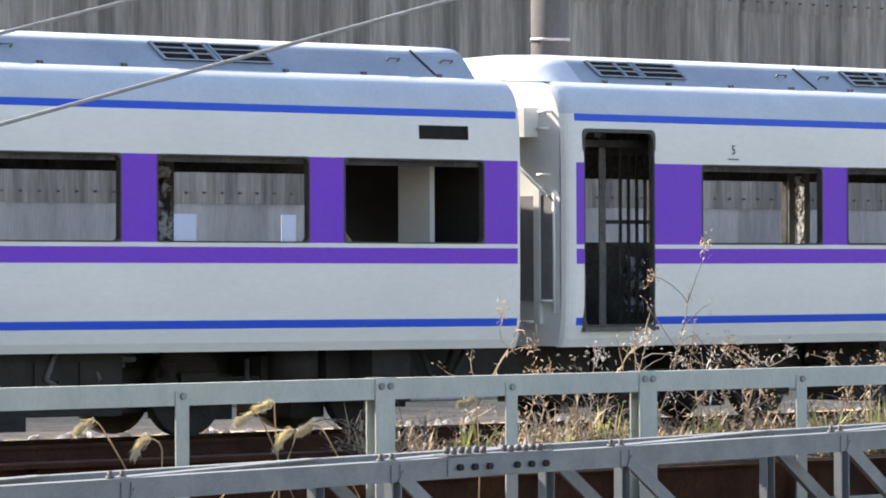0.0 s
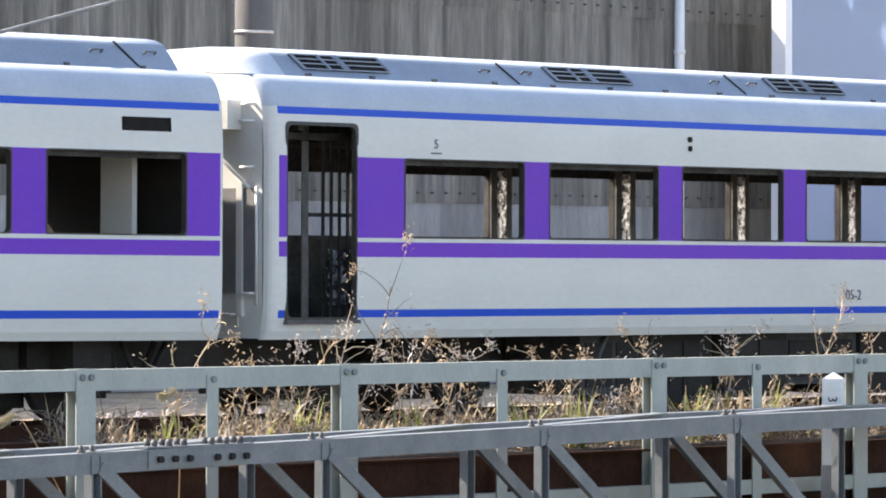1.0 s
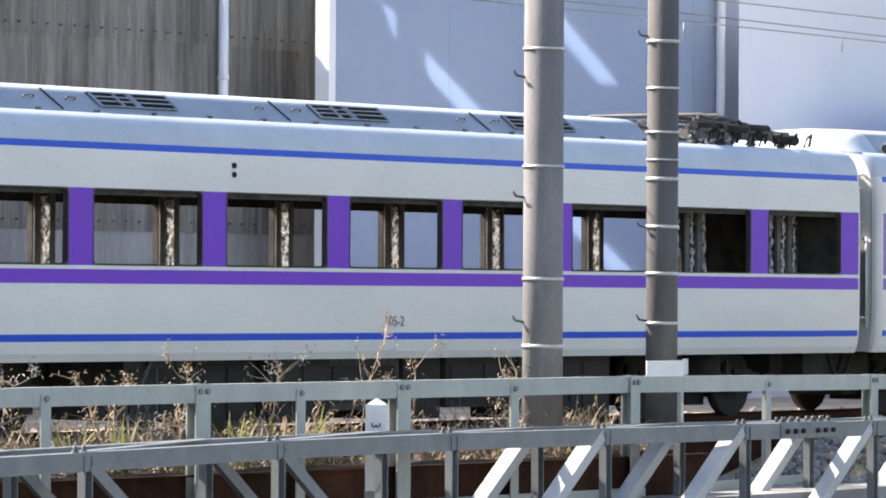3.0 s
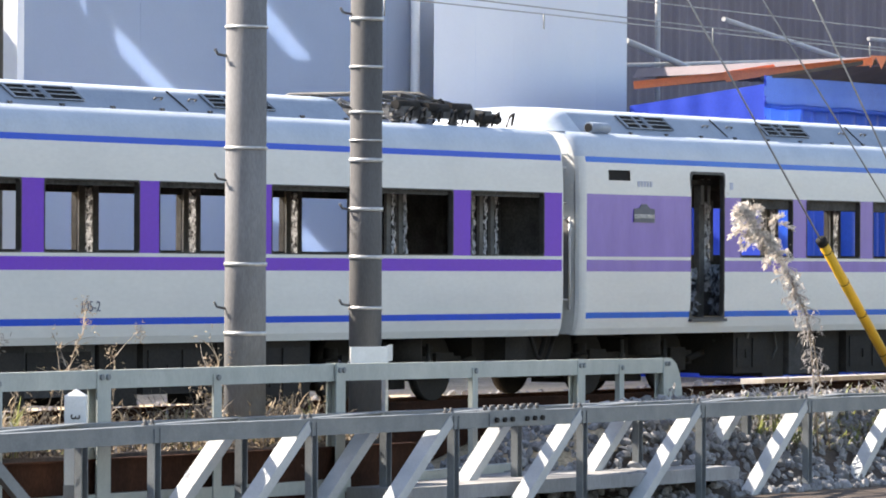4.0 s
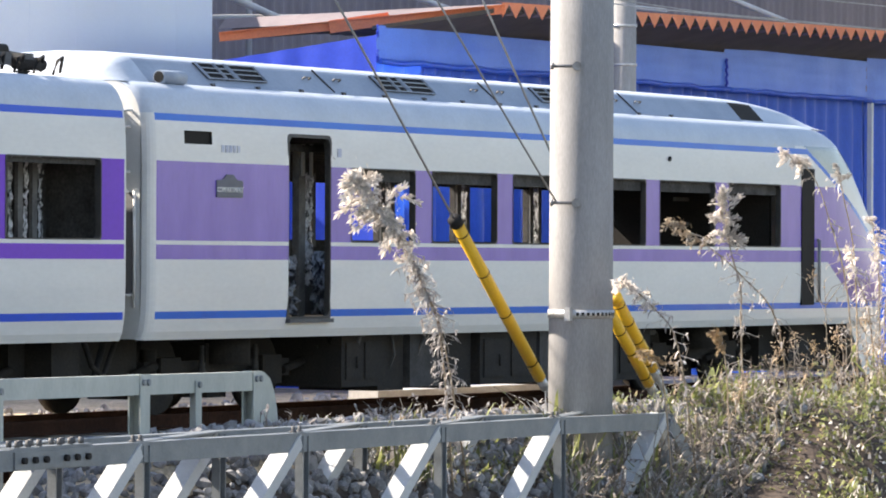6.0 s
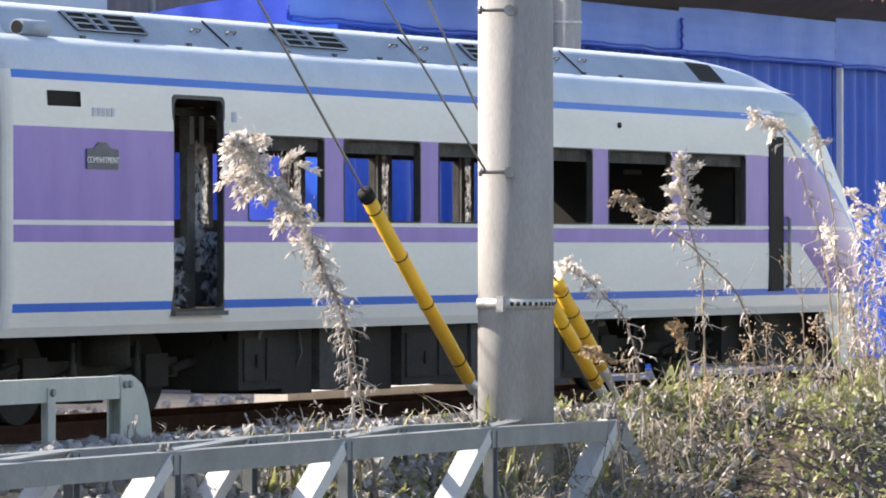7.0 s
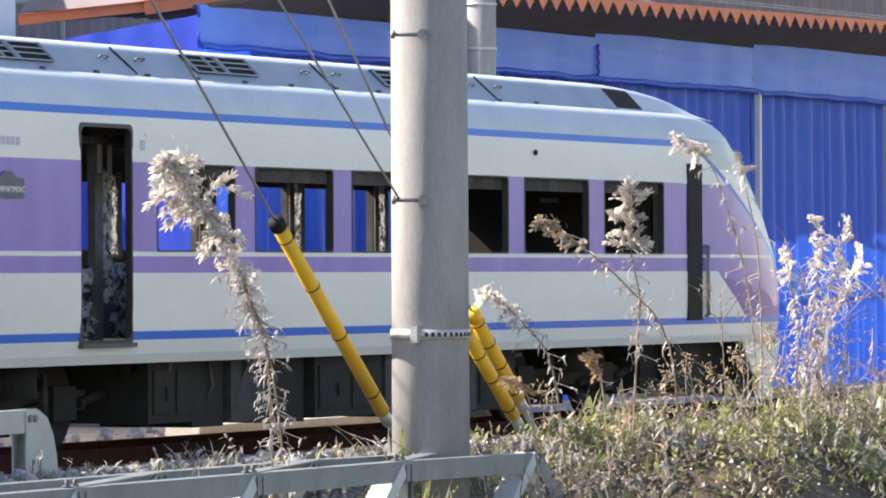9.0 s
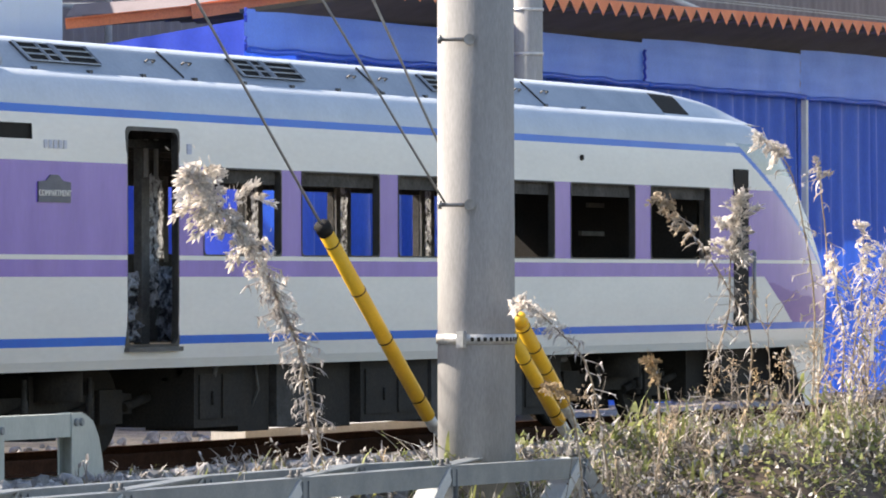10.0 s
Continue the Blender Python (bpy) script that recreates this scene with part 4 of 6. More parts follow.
bm = bmesh.new()
tube(bm, [(20.24, 0.30, 3.37), (20.262, 0.30, 3.37)], 0.056, 12)
part("intake_mouth", bm, "black", ri)
# compartment sign: dark green plate with a raised top
bm = bmesh.new()
pts = [(20.87, 2.19), (21.40, 2.19), (21.40, 2.36), (21.27, 2.37), (21.20, 2.42), (21.07, 2.42), (21.0, 2.37), (20.87, 2.36)]
f0 = [bm.verts.new((x, -0.012, z)) for x, z in pts]
f1 = [bm.verts.new((x, 0.001, z)) for x, z in pts]
bm.faces.new(f0)
for i in range(8):
    bm.faces.new((f0[i], f0[(i + 1) % 8], f1[(i + 1) % 8], f1[i]))
M["sign_green"] = surface("dark_green_plate", (0.085, 0.095, 0.13), (0.07, 0.08, 0.11), 0.5, scale=6)
sg = part("compartment_sign", bm, "sign_green", c3, "dark plate lettered COMPARTMENT")
letters("lettering", "COMPARTMENT", 0.072, "signwhite", sg, pose(21.135, -0.014, 2.265))
M["paleink"] = surface("worn_lettering", (0.42, 0.46, 0.58), (0.5, 0.53, 0.6), 0.6)
bm = bmesh.new()
for k in range(5):
    box(bm, 20.98 + 0.08 * k, 21.03 + 0.08 * k, -0.003, 0.003, 2.64, 2.71)
part("worn_mark", bm, "paleink", c3)
bm = bmesh.new()
box(bm, 23.42, 23.50, -0.003, 0.003, 2.64, 2.73)
part("worn_mark", bm, "paleink", c3)
bm = bmesh.new()
tube(bm, [(31.75, -0.012, 2.79), (31.75, 0.02, 2.79)], 0.03, 12)
part("side_lamp", bm, "black", c3)
bm = bmesh.new()
box(bm, 35.2, 35.27, 0.2, 2.6, 0.96, 2.85)
part("partition", bm, "dark", c3)
# posts, torn insulation and crumpled sheeting inside the doorways
def ragged(ob, name, x0, x1, y, z0, z1, nx, nz, rough, mat, label, seed):
    """A crumpled, ragged sheet that stands in the coach."""
    bm = bmesh.new()
    r = random.Random(seed)
    g = [[bm.verts.new((x0 + (x1 - x0) * i / nx + r.uniform(-0.2, 0.2) * (x1 - x0) / nx, y + rough * noise.noise((i * 0.9, j * 0.9, seed)) + r.uniform(-0.2, 0.2) * rough, z0 + (z1 - z0) * j / nz + r.uniform(-0.25, 0.25) * (z1 - z0) / nz)) for j in range(nz + 1)] for i in range(nx + 1)]
    for i in range(nx):
        for j in range(nz):
            bm.faces.new((g[i][j], g[i + 1][j], g[i + 1][j + 1], g[i][j + 1]))
    return part(name, bm, mat, ob, label)


def stud(ob, x0, x1, y0, y1, z0, z1, mat="studs"):
    bm = bmesh.new()
    box(bm, x0, x1, y0, y1, z0, z1)
    return part("vestibule_post", bm, mat, ob, "bare post inside the doorway")


# end coach: one post with torn insulation, sheeting below it
stud(c3, 23.50, 23.64, 0.5, 0.58, 0.96, 2.85)
ragged(c3, "torn_insulation", 23.66, 23.82, 0.52, 1.30, 2.48, 5, 30, 0.05, "foam", "ragged pale insulation on the post", 3)
for x in (23.52, 23.70):
    stud(c3, x, x + 0.03, 0.46, 0.49, 2.45, 2.80, "pipe")
ragged(c3, "torn_sheet", 23.15, 23.50, 0.53, 1.0, 1.62, 7, 12, 0.09, "foil", "crumpled pale sheeting inside the doorway", 4)
ragged(c3, "torn_sheet", 23.84, 24.35, 0.53, 1.0, 1.66, 9, 12, 0.09, "foil", "crumpled pale sheeting inside the doorway", 5)
# middle coach: a row of posts with two rails before the open far side
for x in (0.93, 1.22, 1.34, 1.46, 1.58):
    stud(c2, x, x + (0.09 if x < 1 else 0.035), 0.55, 0.565, 0.96, 2.85, "studs" if x < 1 else "lining")
for z in (1.74, 1.96):
    bm = bmesh.new()
    box(bm, 1.05, 1.75, 0.567, 0.58, z, z + 0.04)
    part("vestibule_rail", bm, "lining", c2)
ragged(c2, "torn_sheet", 1.42, 1.75, 0.66, 1.1, 1.64, 6, 10, 0.09, "foil", "crumpled pale sheeting inside the doorway", 6)
# first coach: silver insulation and a white board at the far wall
ragged(c1, "torn_insulation", -3.02, -2.83, 2.62, 1.78, 2.5, 5, 20, 0.04, "foil", "silver insulation hanging from the pillar", 7)
bm = bmesh.new()
box(bm, -2.86, -2.36, 2.83, 2.84, 1.7, 2.06)
box(bm, -2.78, -2.66, 2.83, 2.84, 2.06, 2.15)
part("loose_board", bm, "wallblue", c1, "white board leaning inside")
bm = bmesh.new()
box(bm, -1.30, -1.12, 2.83, 2.84, 1.7, 2.06)
part("loose_board", bm, "wallblue", c1, "white board leaning inside")
# middle coach: bare studs with torn insulation in the closed end bay
for i, x in enumerate((15.62, 15.95, 16.22, 17.78, 18.06, 18.32)):
    stud(c2, x, x + 0.09, 0.56, 0.60, 0.96, 2.85)
    ragged(c2, "torn_insulation", x + 0.09, x + 0.16, 0.55, 1.5, 2.6, 3, 26, 0.04, "foam", "ragged pale insulation on the stud", 30 + i)
# end coach: boxes and a rack seen through the last window
for x0, x1, z in ((37.0, 37.5, 2.33), (36.8, 37.6, 2.02)):
    bm = bmesh.new()
    box(bm, x0 - 2.2, x1 - 2.0, 1.3, 1.34, z, z + 0.05)
    part("rack_bar", bm, "studs", c3)

# nose: levels of height, each with its own reach
LEVELS = [(0.78, 39.66), (0.985, 39.71), (1.06, 39.72), (1.32, 39.72), (1.57, 39.65), (1.755, 39.54), (1.9, 39.42), (2.16, 39.19), (2.44, 38.86), (2.74, 38.48), (2.93, 38.15), (3.0, 38.02), (3.07, 37.90), (3.14, 37.74), (3.20, 37.55), (3.25, 37.3), (3.285, 37.05), (3.31, 36.85)]
NU = 190
fine = []
for (za, xa), (zb, xb) in zip(LEVELS, LEVELS[1:]):
    k = max(1, round((zb - za) / 0.018))
    fine += [(za + (zb - za) * i / k, xa + (xb - xa) * i / k) for i in range(k)]
LEVELS = fine + [LEVELS[-1]]


def nose_point(u, z, reach):
    base = inset(z)
    if u < 0.72:
        x = 35.62 + (reach - 35.62) * u / 0.72
        k = max(0.0, (x - 36.0) / (reach - 36.0))
        y = base + 0.5 * k ** 3.3 * (1 - base)
    else:
        a = (u - 0.72) / 0.28 * math.pi / 2
        y0 = base + 0.5 * (1 - base)
        x = reach + 0.85 * math.sin(a) * (1.0 if z < 3.0 else 0.9)
        y = y0 + (1.43 - y0) * (0.35 * math.sin(a) + 0.65 * (1 - math.cos(a)))
    return x, y


for side in (0, 1):
    bm = bmesh.new()
    g = []
    for z, reach in LEVELS:
        row = []
        for i in range(NU + 1):
            x, y = nose_point(i / NU, z, reach)
            row.append(bm.verts.new((x, y if side == 0 else WIDE - y, z)))
        g.append(row)
    for j in range(len(LEVELS) - 1):
        for i in range(NU):
            f = bm.faces.new((g[j][i], g[j][i + 1], g[j + 1][i + 1], g[j + 1][i]))
            c = f.calc_center_median()
            x, z = c.x, c.z
            m = 0
            diag = 35.95 + (2.95 - z) * 2.35
            low = 36.42 + (1.70 - z) * 1.75
            if z < 0.985:
                m = 0
            elif z < 1.06:
                m = 1
            elif x > diag + 0.15:
                m = 0
                if 2.70 < z < 3.04:
                    m = 6 if 2.76 < z < 2.94 and x > 38.1 - (z - 2.76) * 1.2 else 4
            elif x > diag and z < 3.0:
                m = 1
            elif 2.93 <= z < 3.0:
                m = 1
            elif 1.755 <= z < 2.535 or 1.57 < z < 1.715:
                m = 2
            elif z < 1.57 and x > low:
                # wavy-edged darker patch imitates a reflection of the surroundings
                m = 5 if z < 1.40 + 0.10 * noise.noise((x * 2.2, z * 2, 1)) + 0.12 * (37.6 - x) else 2
            if z > 3.04:
                m = 3
            f.material_index, f.smooth = m, True
    part("nose_shell", bm, ["white", "blue_faded", "purple_faded_sheen", "roofwhite", "windscreen", "purple_reflection", "black"], c3, "white and purple sloping nose with a dark windscreen")
# nose roof between the shoulders
bm = bmesh.new()
tops = []
for i in range(17):
    x = 35.62 + (38.75 - 35.62) * i / 16
    edge = 0.5 + 0.55 * max(0.0, (x - 36.8) / 1.95) ** 1.5
    ze = 3.305 - 0.22 * max(0.0, (x - 36.6) / 2.15) ** 1.3
    zc = 3.44 - 0.30 * max(0.0, (x - 36.2) / 2.55) ** 1.3
    tops.append([bm.verts.new((x, y, z)) for y, z in ((edge, ze), (0.95 + 0.2 * (edge - 0.5), (ze + 2 * zc) / 3), (1.43, zc), (1.91 - 0.2 * (edge - 0.5), (ze + 2 * zc) / 3), (WIDE - edge, ze))])
for a, b in zip(tops, tops[1:]):
    for j in range(4):
        bm.faces.new((a[j], b[j], b[j + 1], a[j + 1])).smooth = True
part("nose_roof", bm, "roofwhite", c3)
# black box, slightly proud, imitates the shade inside the open cab doorway
bm = bmesh.new()
box(bm, 35.76, 36.16, -0.012, 0.10, 1.03, 2.75)
cd = part("cab_door", bm, "black", c3, "black box for the dark inside of the open cab doorway", 0.01)
bm = bmesh.new()
tube(bm, [(36.28, -0.03, 1.08), (36.28, -0.03, 1.85)], 0.022, 8)
tube(bm, [(36.28, -0.03, 1.08), (36.28, 0.03, 1.08)], 0.018, 8)
tube(bm, [(36.28, -0.03, 1.85), (36.28, 0.03, 1.85)], 0.018, 8)
part("handrail", bm, "steel", cd, "steel handrail")
# front skirt below the nose
bm = bmesh.new()
g = []
for z, x0, x1 in ((0.10, 38.45, 39.55), (0.45, 38.2, 39.72), (0.80, 37.92, 39.86)):
    g.append([bm.verts.new((x, y, z)) for x, y in ((x0, 0.24), (x1 - 0.75, 0.26), (x1 - 0.3, 0.42), (x1, 0.75), (x1 + 0.25, 1.43), (x1, 2.11), (x1 - 0.3, 2.44), (x0, 2.62))])
for a, b in zip(g, g[1:]):
    for j in range(7):
        bm.faces.new((a[j], a[j + 1], b[j + 1], b[j])).smooth = True
part("front_skirt", bm, "white", c3, "white front skirt")

bm = bmesh.new()
box(bm, 35.7, 38.6, 0.55, 2.4, 0.22, 0.80)
box(bm, 36.2, 36.9, 0.35, 0.6, 0.30, 0.80)
part("underframe", bm, "dark", c3, "dark underframe behind the skirt", 0.01)

# folded pantograph on the roof of the middle coach
pan = thing("pantograph", "folded dark steel pantograph on insulators on the coach roof", "pantograph")
for x in (16.2, 16.8, 17.5, 18.2):
    for y in (0.6, 2.2):
        bm = bmesh.new()
        tube(bm, [(x, y, 3.31), (x, y, 3.34), (x, y, 3.345), (x, y, 3.36), (x, y, 3.365), (x, y, 3.39), (x, y, 3.395), (x, y, 3.42), (x, y, 3.45)], [0.05, 0.05, 0.08, 0.08, 0.05, 0.05, 0.075, 0.075, 0.045], 10)
        part("insulator", bm, "darkgrey", pan)
bm = bmesh.new()
for y in (0.6, 2.2):
    bar(bm, (16.0, y, 3.47), (18.5, y, 3.47), 0.06, 0.05)
for x in (16.0, 16.7, 17.4, 18.4):
    bar(bm, (x, 0.55, 3.47), (x, 2.25, 3.47), 0.06, 0.05)
part("base_frame", bm, "darkgrey", pan)
for y in (0.62, 0.95, 1.9, 2.18):
    bm = bmesh.new()
    tube(bm, [(16.05, y, 3.52), (17.5, y + 0.04, 3.60), (16.3, y, 3.66)], 0.024, 6)
    part("lower_arm", bm, "darkgrey", pan)
    bm = bmesh.new()
    tube(bm, [(18.4, y, 3.50), (17.2, y, 3.57), (16.2, y, 3.62)], 0.02, 6)
    part("upper_arm", bm, "darkgrey", pan)
for x in (16.35, 16.7):
    bm = bmesh.new()
    tube(bm, [(x, 0.4, 3.62), (x, 0.6, 3.69), (x, 2.2, 3.69), (x, 2.4, 3.62)], 0.024, 6)
    part("contact_strip", bm, "darkgrey", pan)
for x, y, z in ((16.9, 0.5, 3.52), (17.5, 0.55, 3.54), (16.3, 0.55, 3.54), (18.1, 0.5, 3.42)):
    bm = bmesh.new()
    tube(bm, [(x - 0.2, y, z), (x + 0.28, y, z)], 0.06, 10)
    part("spring_case", bm, "dark", pan)
for x in (16.1, 16.4, 16.75, 17.1, 17.4, 17.75, 18.1, 18.45):
    bm = bmesh.new()
    tube(bm, [(x, 0.42, 3.33), (x + 0.05, 0.40, 3.46), (x + 0.18, 0.42, 3.50), (x + 0.26, 0.5, 3.36)], 0.017, 6)
    part("cable", bm, "dark", pan)

pr = random.Random(31)
for k in range(14):
    bm = bmesh.new()
    xa, ya = pr.uniform(16.0, 18.0), pr.uniform(0.45, 1.6)
    tube(bm, [(xa, ya, pr.uniform(3.42, 3.55)), (xa + pr.uniform(0.2, 0.5), ya + pr.uniform(-0.1, 0.1), pr.uniform(3.50, 3.68)), (xa + pr.uniform(0.5, 0.9), ya, pr.uniform(3.40, 3.56))], pr.choice((0.014, 0.02, 0.028)), 6)
    part("linkage", bm, pr.choice(("dark", "darkgrey", "steel")), pan)
for x in (16.15, 16.55, 17.05, 17.55, 17.95):
    bm = bmesh.new()
    box(bm, x, x + 0.22, 0.46, 0.62, 3.40, 3.52)
    part("bracket", bm, "darkgrey", pan, bevel=0.015)

# ---- fence between bank and track ----
FA, FB, FC = Vector((-14.0, -4.52, 0)), Vector((7.42, -4.3, 0)), Vector((16.5, -2.93, 0))


def on_fence(x):
    return FA.lerp(FB, (x - FA.x) / (FB.x - FA.x)) if x <= FB.x else FB.lerp(FC, (x - FB.x) / (FC.x - FB.x))


fence = thing("steel_fence", "pale green painted steel fence of channel rail and posts", "fence")
stops = [-13.0, -9.27, -7.08, -5.62, -3.95, -1.95, 0.26, 1.73, 3.37, 5.24, 7.42, 10.8, 13.8, 15.02, 16.45]


def sag(x):
    """The rail sinks a little towards its end."""
    return -0.085 * max(0.0, min(1.0, (x - 7.42) / 9.0))



for a, b in zip(stops, stops[1:]):
    p, q = on_fence(a), on_fence(b)
    d = (q - p).normalized()
    nrm = Vector((d.y, -d.x, 0))
    bm = bmesh.new()
    for off, z0, z1, w in ((0.0, 0.495, 0.662, 0.012), (0.055, 0.65, 0.662, 0.11), (0.055, 0.495, 0.507, 0.11)):
        bar(bm, p - nrm * off + Vector((0, 0, (z0 + z1) / 2 + sag(a))), q - nrm * off + Vector((0, 0, (z0 + z1) / 2 + sag(b))), w, z1 - z0)
    part("rail", bm, "fence", fence)
    bm = bmesh.new()
    bar(bm, p + Vector((0, 0, -0.535)), q + Vector((0, 0, -0.535)), 0.012, 0.13)
    bar(bm, p - nrm * 0.06 + Vector((0, 0, -0.476)), q - nrm * 0.06 + Vector((0, 0, -0.476)), 0.11, 0.012)
    part("lower_rail", bm, "fence", fence)
for x in stops:
    p = on_fence(x)
    wide = x in (-7.08, -3.95, 0.26, 3.37, 7.42, 13.8, 16.45)
    p2 = on_fence(x + 0.01)
    d = (p2 - p).normalized()
    nrm = Vector((d.y, -d.x, 0))
    w = 0.215 if wide else 0.135
    top = (0.668 if wide else 0.60) + sag(x)
    dp = 0.10 if wide else 0.07
    bm = bmesh.new()
    foot = min(ground_z(p.x, p.y) - 0.1, -0.5)
    s = p + nrm * 0.012
    bar(bm, s + Vector((0, 0, foot)), s + Vector((0, 0, top)), w, 0.014, nrm)
    if wide:
        bar(bm, s - nrm * (dp / 2) + Vector((0, 0, foot)), s - nrm * (dp / 2) + Vector((0, 0, top)), 0.014, dp, nrm)
        bar(bm, s - nrm * dp + Vector((0, 0, foot)), s - nrm * dp + Vector((0, 0, top)), w, 0.014, nrm)
    else:
        bar(bm, s - nrm * 0.05 + d * (w / 2) + Vector((0, 0, foot)), s - nrm * 0.05 + d * (w / 2) + Vector((0, 0, top)), 0.012, 0.10, nrm)
    po = part("post", bm, "fence", fence)
    for k in ((-0.05, 0.05) if wide else (0.0,)):
        bm = bmesh.new()
        c = s + d * k + Vector((0, 0, (0.60 if wide else 0.565) + sag(x)))
        tube(bm, [c, c + nrm * 0.03], 0.028, 8)
        part("bolt", bm, "truss", po)
# rounded plate that ends the rail
p = on_fence(16.45)
d = (FC - FB).normalized()
bm = bmesh.new()
prof = [(0, 0.577), (0.20, 0.570), (0.36, 0.51), (0.47, 0.39), (0.54, 0.23), (0.57, 0.08), (0.45, 0.06), (0.36, 0.10), (0.2, 0.10), (0.0, 0.10)]
va = [bm.verts.new(p + d * a + Vector((0, 0, z))) for a, z in prof]
vb = [bm.verts.new(p + d * a + Vector((0.004, 0.05, z))) for a, z in prof]
bm.faces.new(va)
bm.faces.new(vb[::-1])
for i in range(len(prof)):
    j = (i + 1) % len(prof)
    bm.faces.new((va[i], va[j], vb[j], vb[i]))
part("end_plate", bm, "fence", fence, "rounded pale green end plate")

# ---- lattice girder in the foreground ----
TA, TB = Vector((-10.0, -6.4, 0)), Vector((21.0, -4.5, 0))


def on_truss(x, z, back=0.0):
    p = TA.lerp(TB, (x - TA.x) / (TB.x - TA.x))
    return Vector((p.x - 0.061 * back, p.y + back, z))


def chord_z(x):
    return 0.10 + 0.011 * (x + 9) if x < 1 else 0.21 - 0.0048 * (x - 1)


truss = thing("lattice_girder", "grey painted steel lattice girder with bolted angle-iron members", "girder")
NODES = [-14.55, -11.73, -8.91, -6.22, -3.35, -0.52, 2.32, 5.12, 7.93, 10.75, 13.62, 16.45, 19.2, 21.95]
td = (TB - TA).normalized()
tn = Vector((td.y, -td.x, 0))
for back in (0.0, 0.76):
    for a, b in zip(NODES, NODES[1:]):
        za, zb = chord_z(a), chord_z(b)
        if a > 18:
            zb = zb - 0.02
        bm = bmesh.new()
        bar(bm, on_truss(a, za - 0.075, back), on_truss(b, zb - 0.075, back), 0.014, 0.15)
        bar(bm, on_truss(a, za, back + 0.06), on_truss(b, zb, back + 0.06), 0.14, 0.014)
        part("chord_angle", bm, "truss", truss)
for i, x in enumerate(NODES):
    z = chord_z(x)
    for back in (0.0, 0.76):
        bm = bmesh.new()
        for off in (0.0, 0.10):
            bar(bm, on_truss(x + off, z - 0.02, back + 0.02), on_truss(x + off, -1.6, back + 0.02), 0.012, 0.075, tn)
        bar(bm, on_truss(x + 0.05, z - 0.02, back + 0.055), on_truss(x + 0.05, -1.6, back + 0.055), 0.10, 0.012, tn)
        v = part("vertical", bm, "truss", truss)
        if back == 0.0:
            for k in (0.0, 0.12):
                bm = bmesh.new()
                c = on_truss(x - 0.04 + k, z, 0.06)
                tube(bm, [c, c + Vector((0, 0, 0.025))], 0.032, 6)
                tube(bm, [c, c + Vector((0, 0, 0.06))], 0.017, 6)
                part("bolt", bm, "darkgrey", v)
    # diagonals: falling before the middle, rising after it in the sunlit copy of the paint
    if i + 1 < len(NODES):
        y = NODES[i + 1]
        for back in (0.0, 0.76):
            bm = bmesh.new()
            if x < 2.0:
                p, q = on_truss(x + 0.10, z - 0.10, back - 0.012), on_truss(y - 0.1, -1.75, back - 0.012)
            else:
                p, q = on_truss(x + 0.15, -1.75, back - 0.012), on_truss(y - 0.05, chord_z(y) - 0.06, back - 0.012)
            bar(bm, p, q, 0.014, 0.11)
            bar(bm, p + Vector((0, 0.082, 0.05)), q + Vector((0, 0.082, 0.05)), 0.175, 0.014)
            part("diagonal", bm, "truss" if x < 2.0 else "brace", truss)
    if i + 1 < len(NODES):
        bm = bmesh.new()
        y = NODES[i + 1]
        bar(bm, on_truss(x, z + 0.009, 0.06), on_truss(y, chord_z(y) + 0.009, 0.76), 0.13, 0.012)
        part("top_lacing", bm, "truss", truss)
bm = bmesh.new()
bar(bm, on_truss(22.0, chord_z(22) - 0.1, -0.02), on_truss(24.1, -1.5, -0.02), 0.014, 0.17)
bar(bm, on_truss(22.0, chord_z(22) - 0.05, 0.05), on_truss(24.1, -1.45, 0.05), 0.12, 0.014)
part("end_diagonal", bm, "truss", truss)
# splice plates with rows of bolts
for x in (-7.66, 9.3):
    z = chord_z(x)
    bm = bmesh.new()
    bar(bm, on_truss(x - 0.62, z - 0.075, -0.012), on_truss(x + 0.62, z - 0.075, -0.012), 0.014, 0.13)
    bar(bm, on_truss(x - 0.62, z + 0.014, 0.06), on_truss(x + 0.62, z + 0.014, 0.06), 0.13, 0.014)
    sp = part("splice_plate", bm, "truss", truss)
    for k in (-0.5, -0.33, -0.16, 0.16, 0.33, 0.5):
        bm = bmesh.new()
        c = on_truss(x + k, z - 0.075, -0.02)
        tube(bm, [c, c + tn * 0.03], 0.028, 6)
        part("bolt", bm, "dark", sp)
        for back in (0.03, 0.10):
            bm = bmesh.new()
            c = on_truss(x + k, z + 0.02, back)
            tube(bm, [c, c + Vector((0, 0, 0.05))], 0.024, 6)
            part("bolt", bm, "darkgrey", sp)

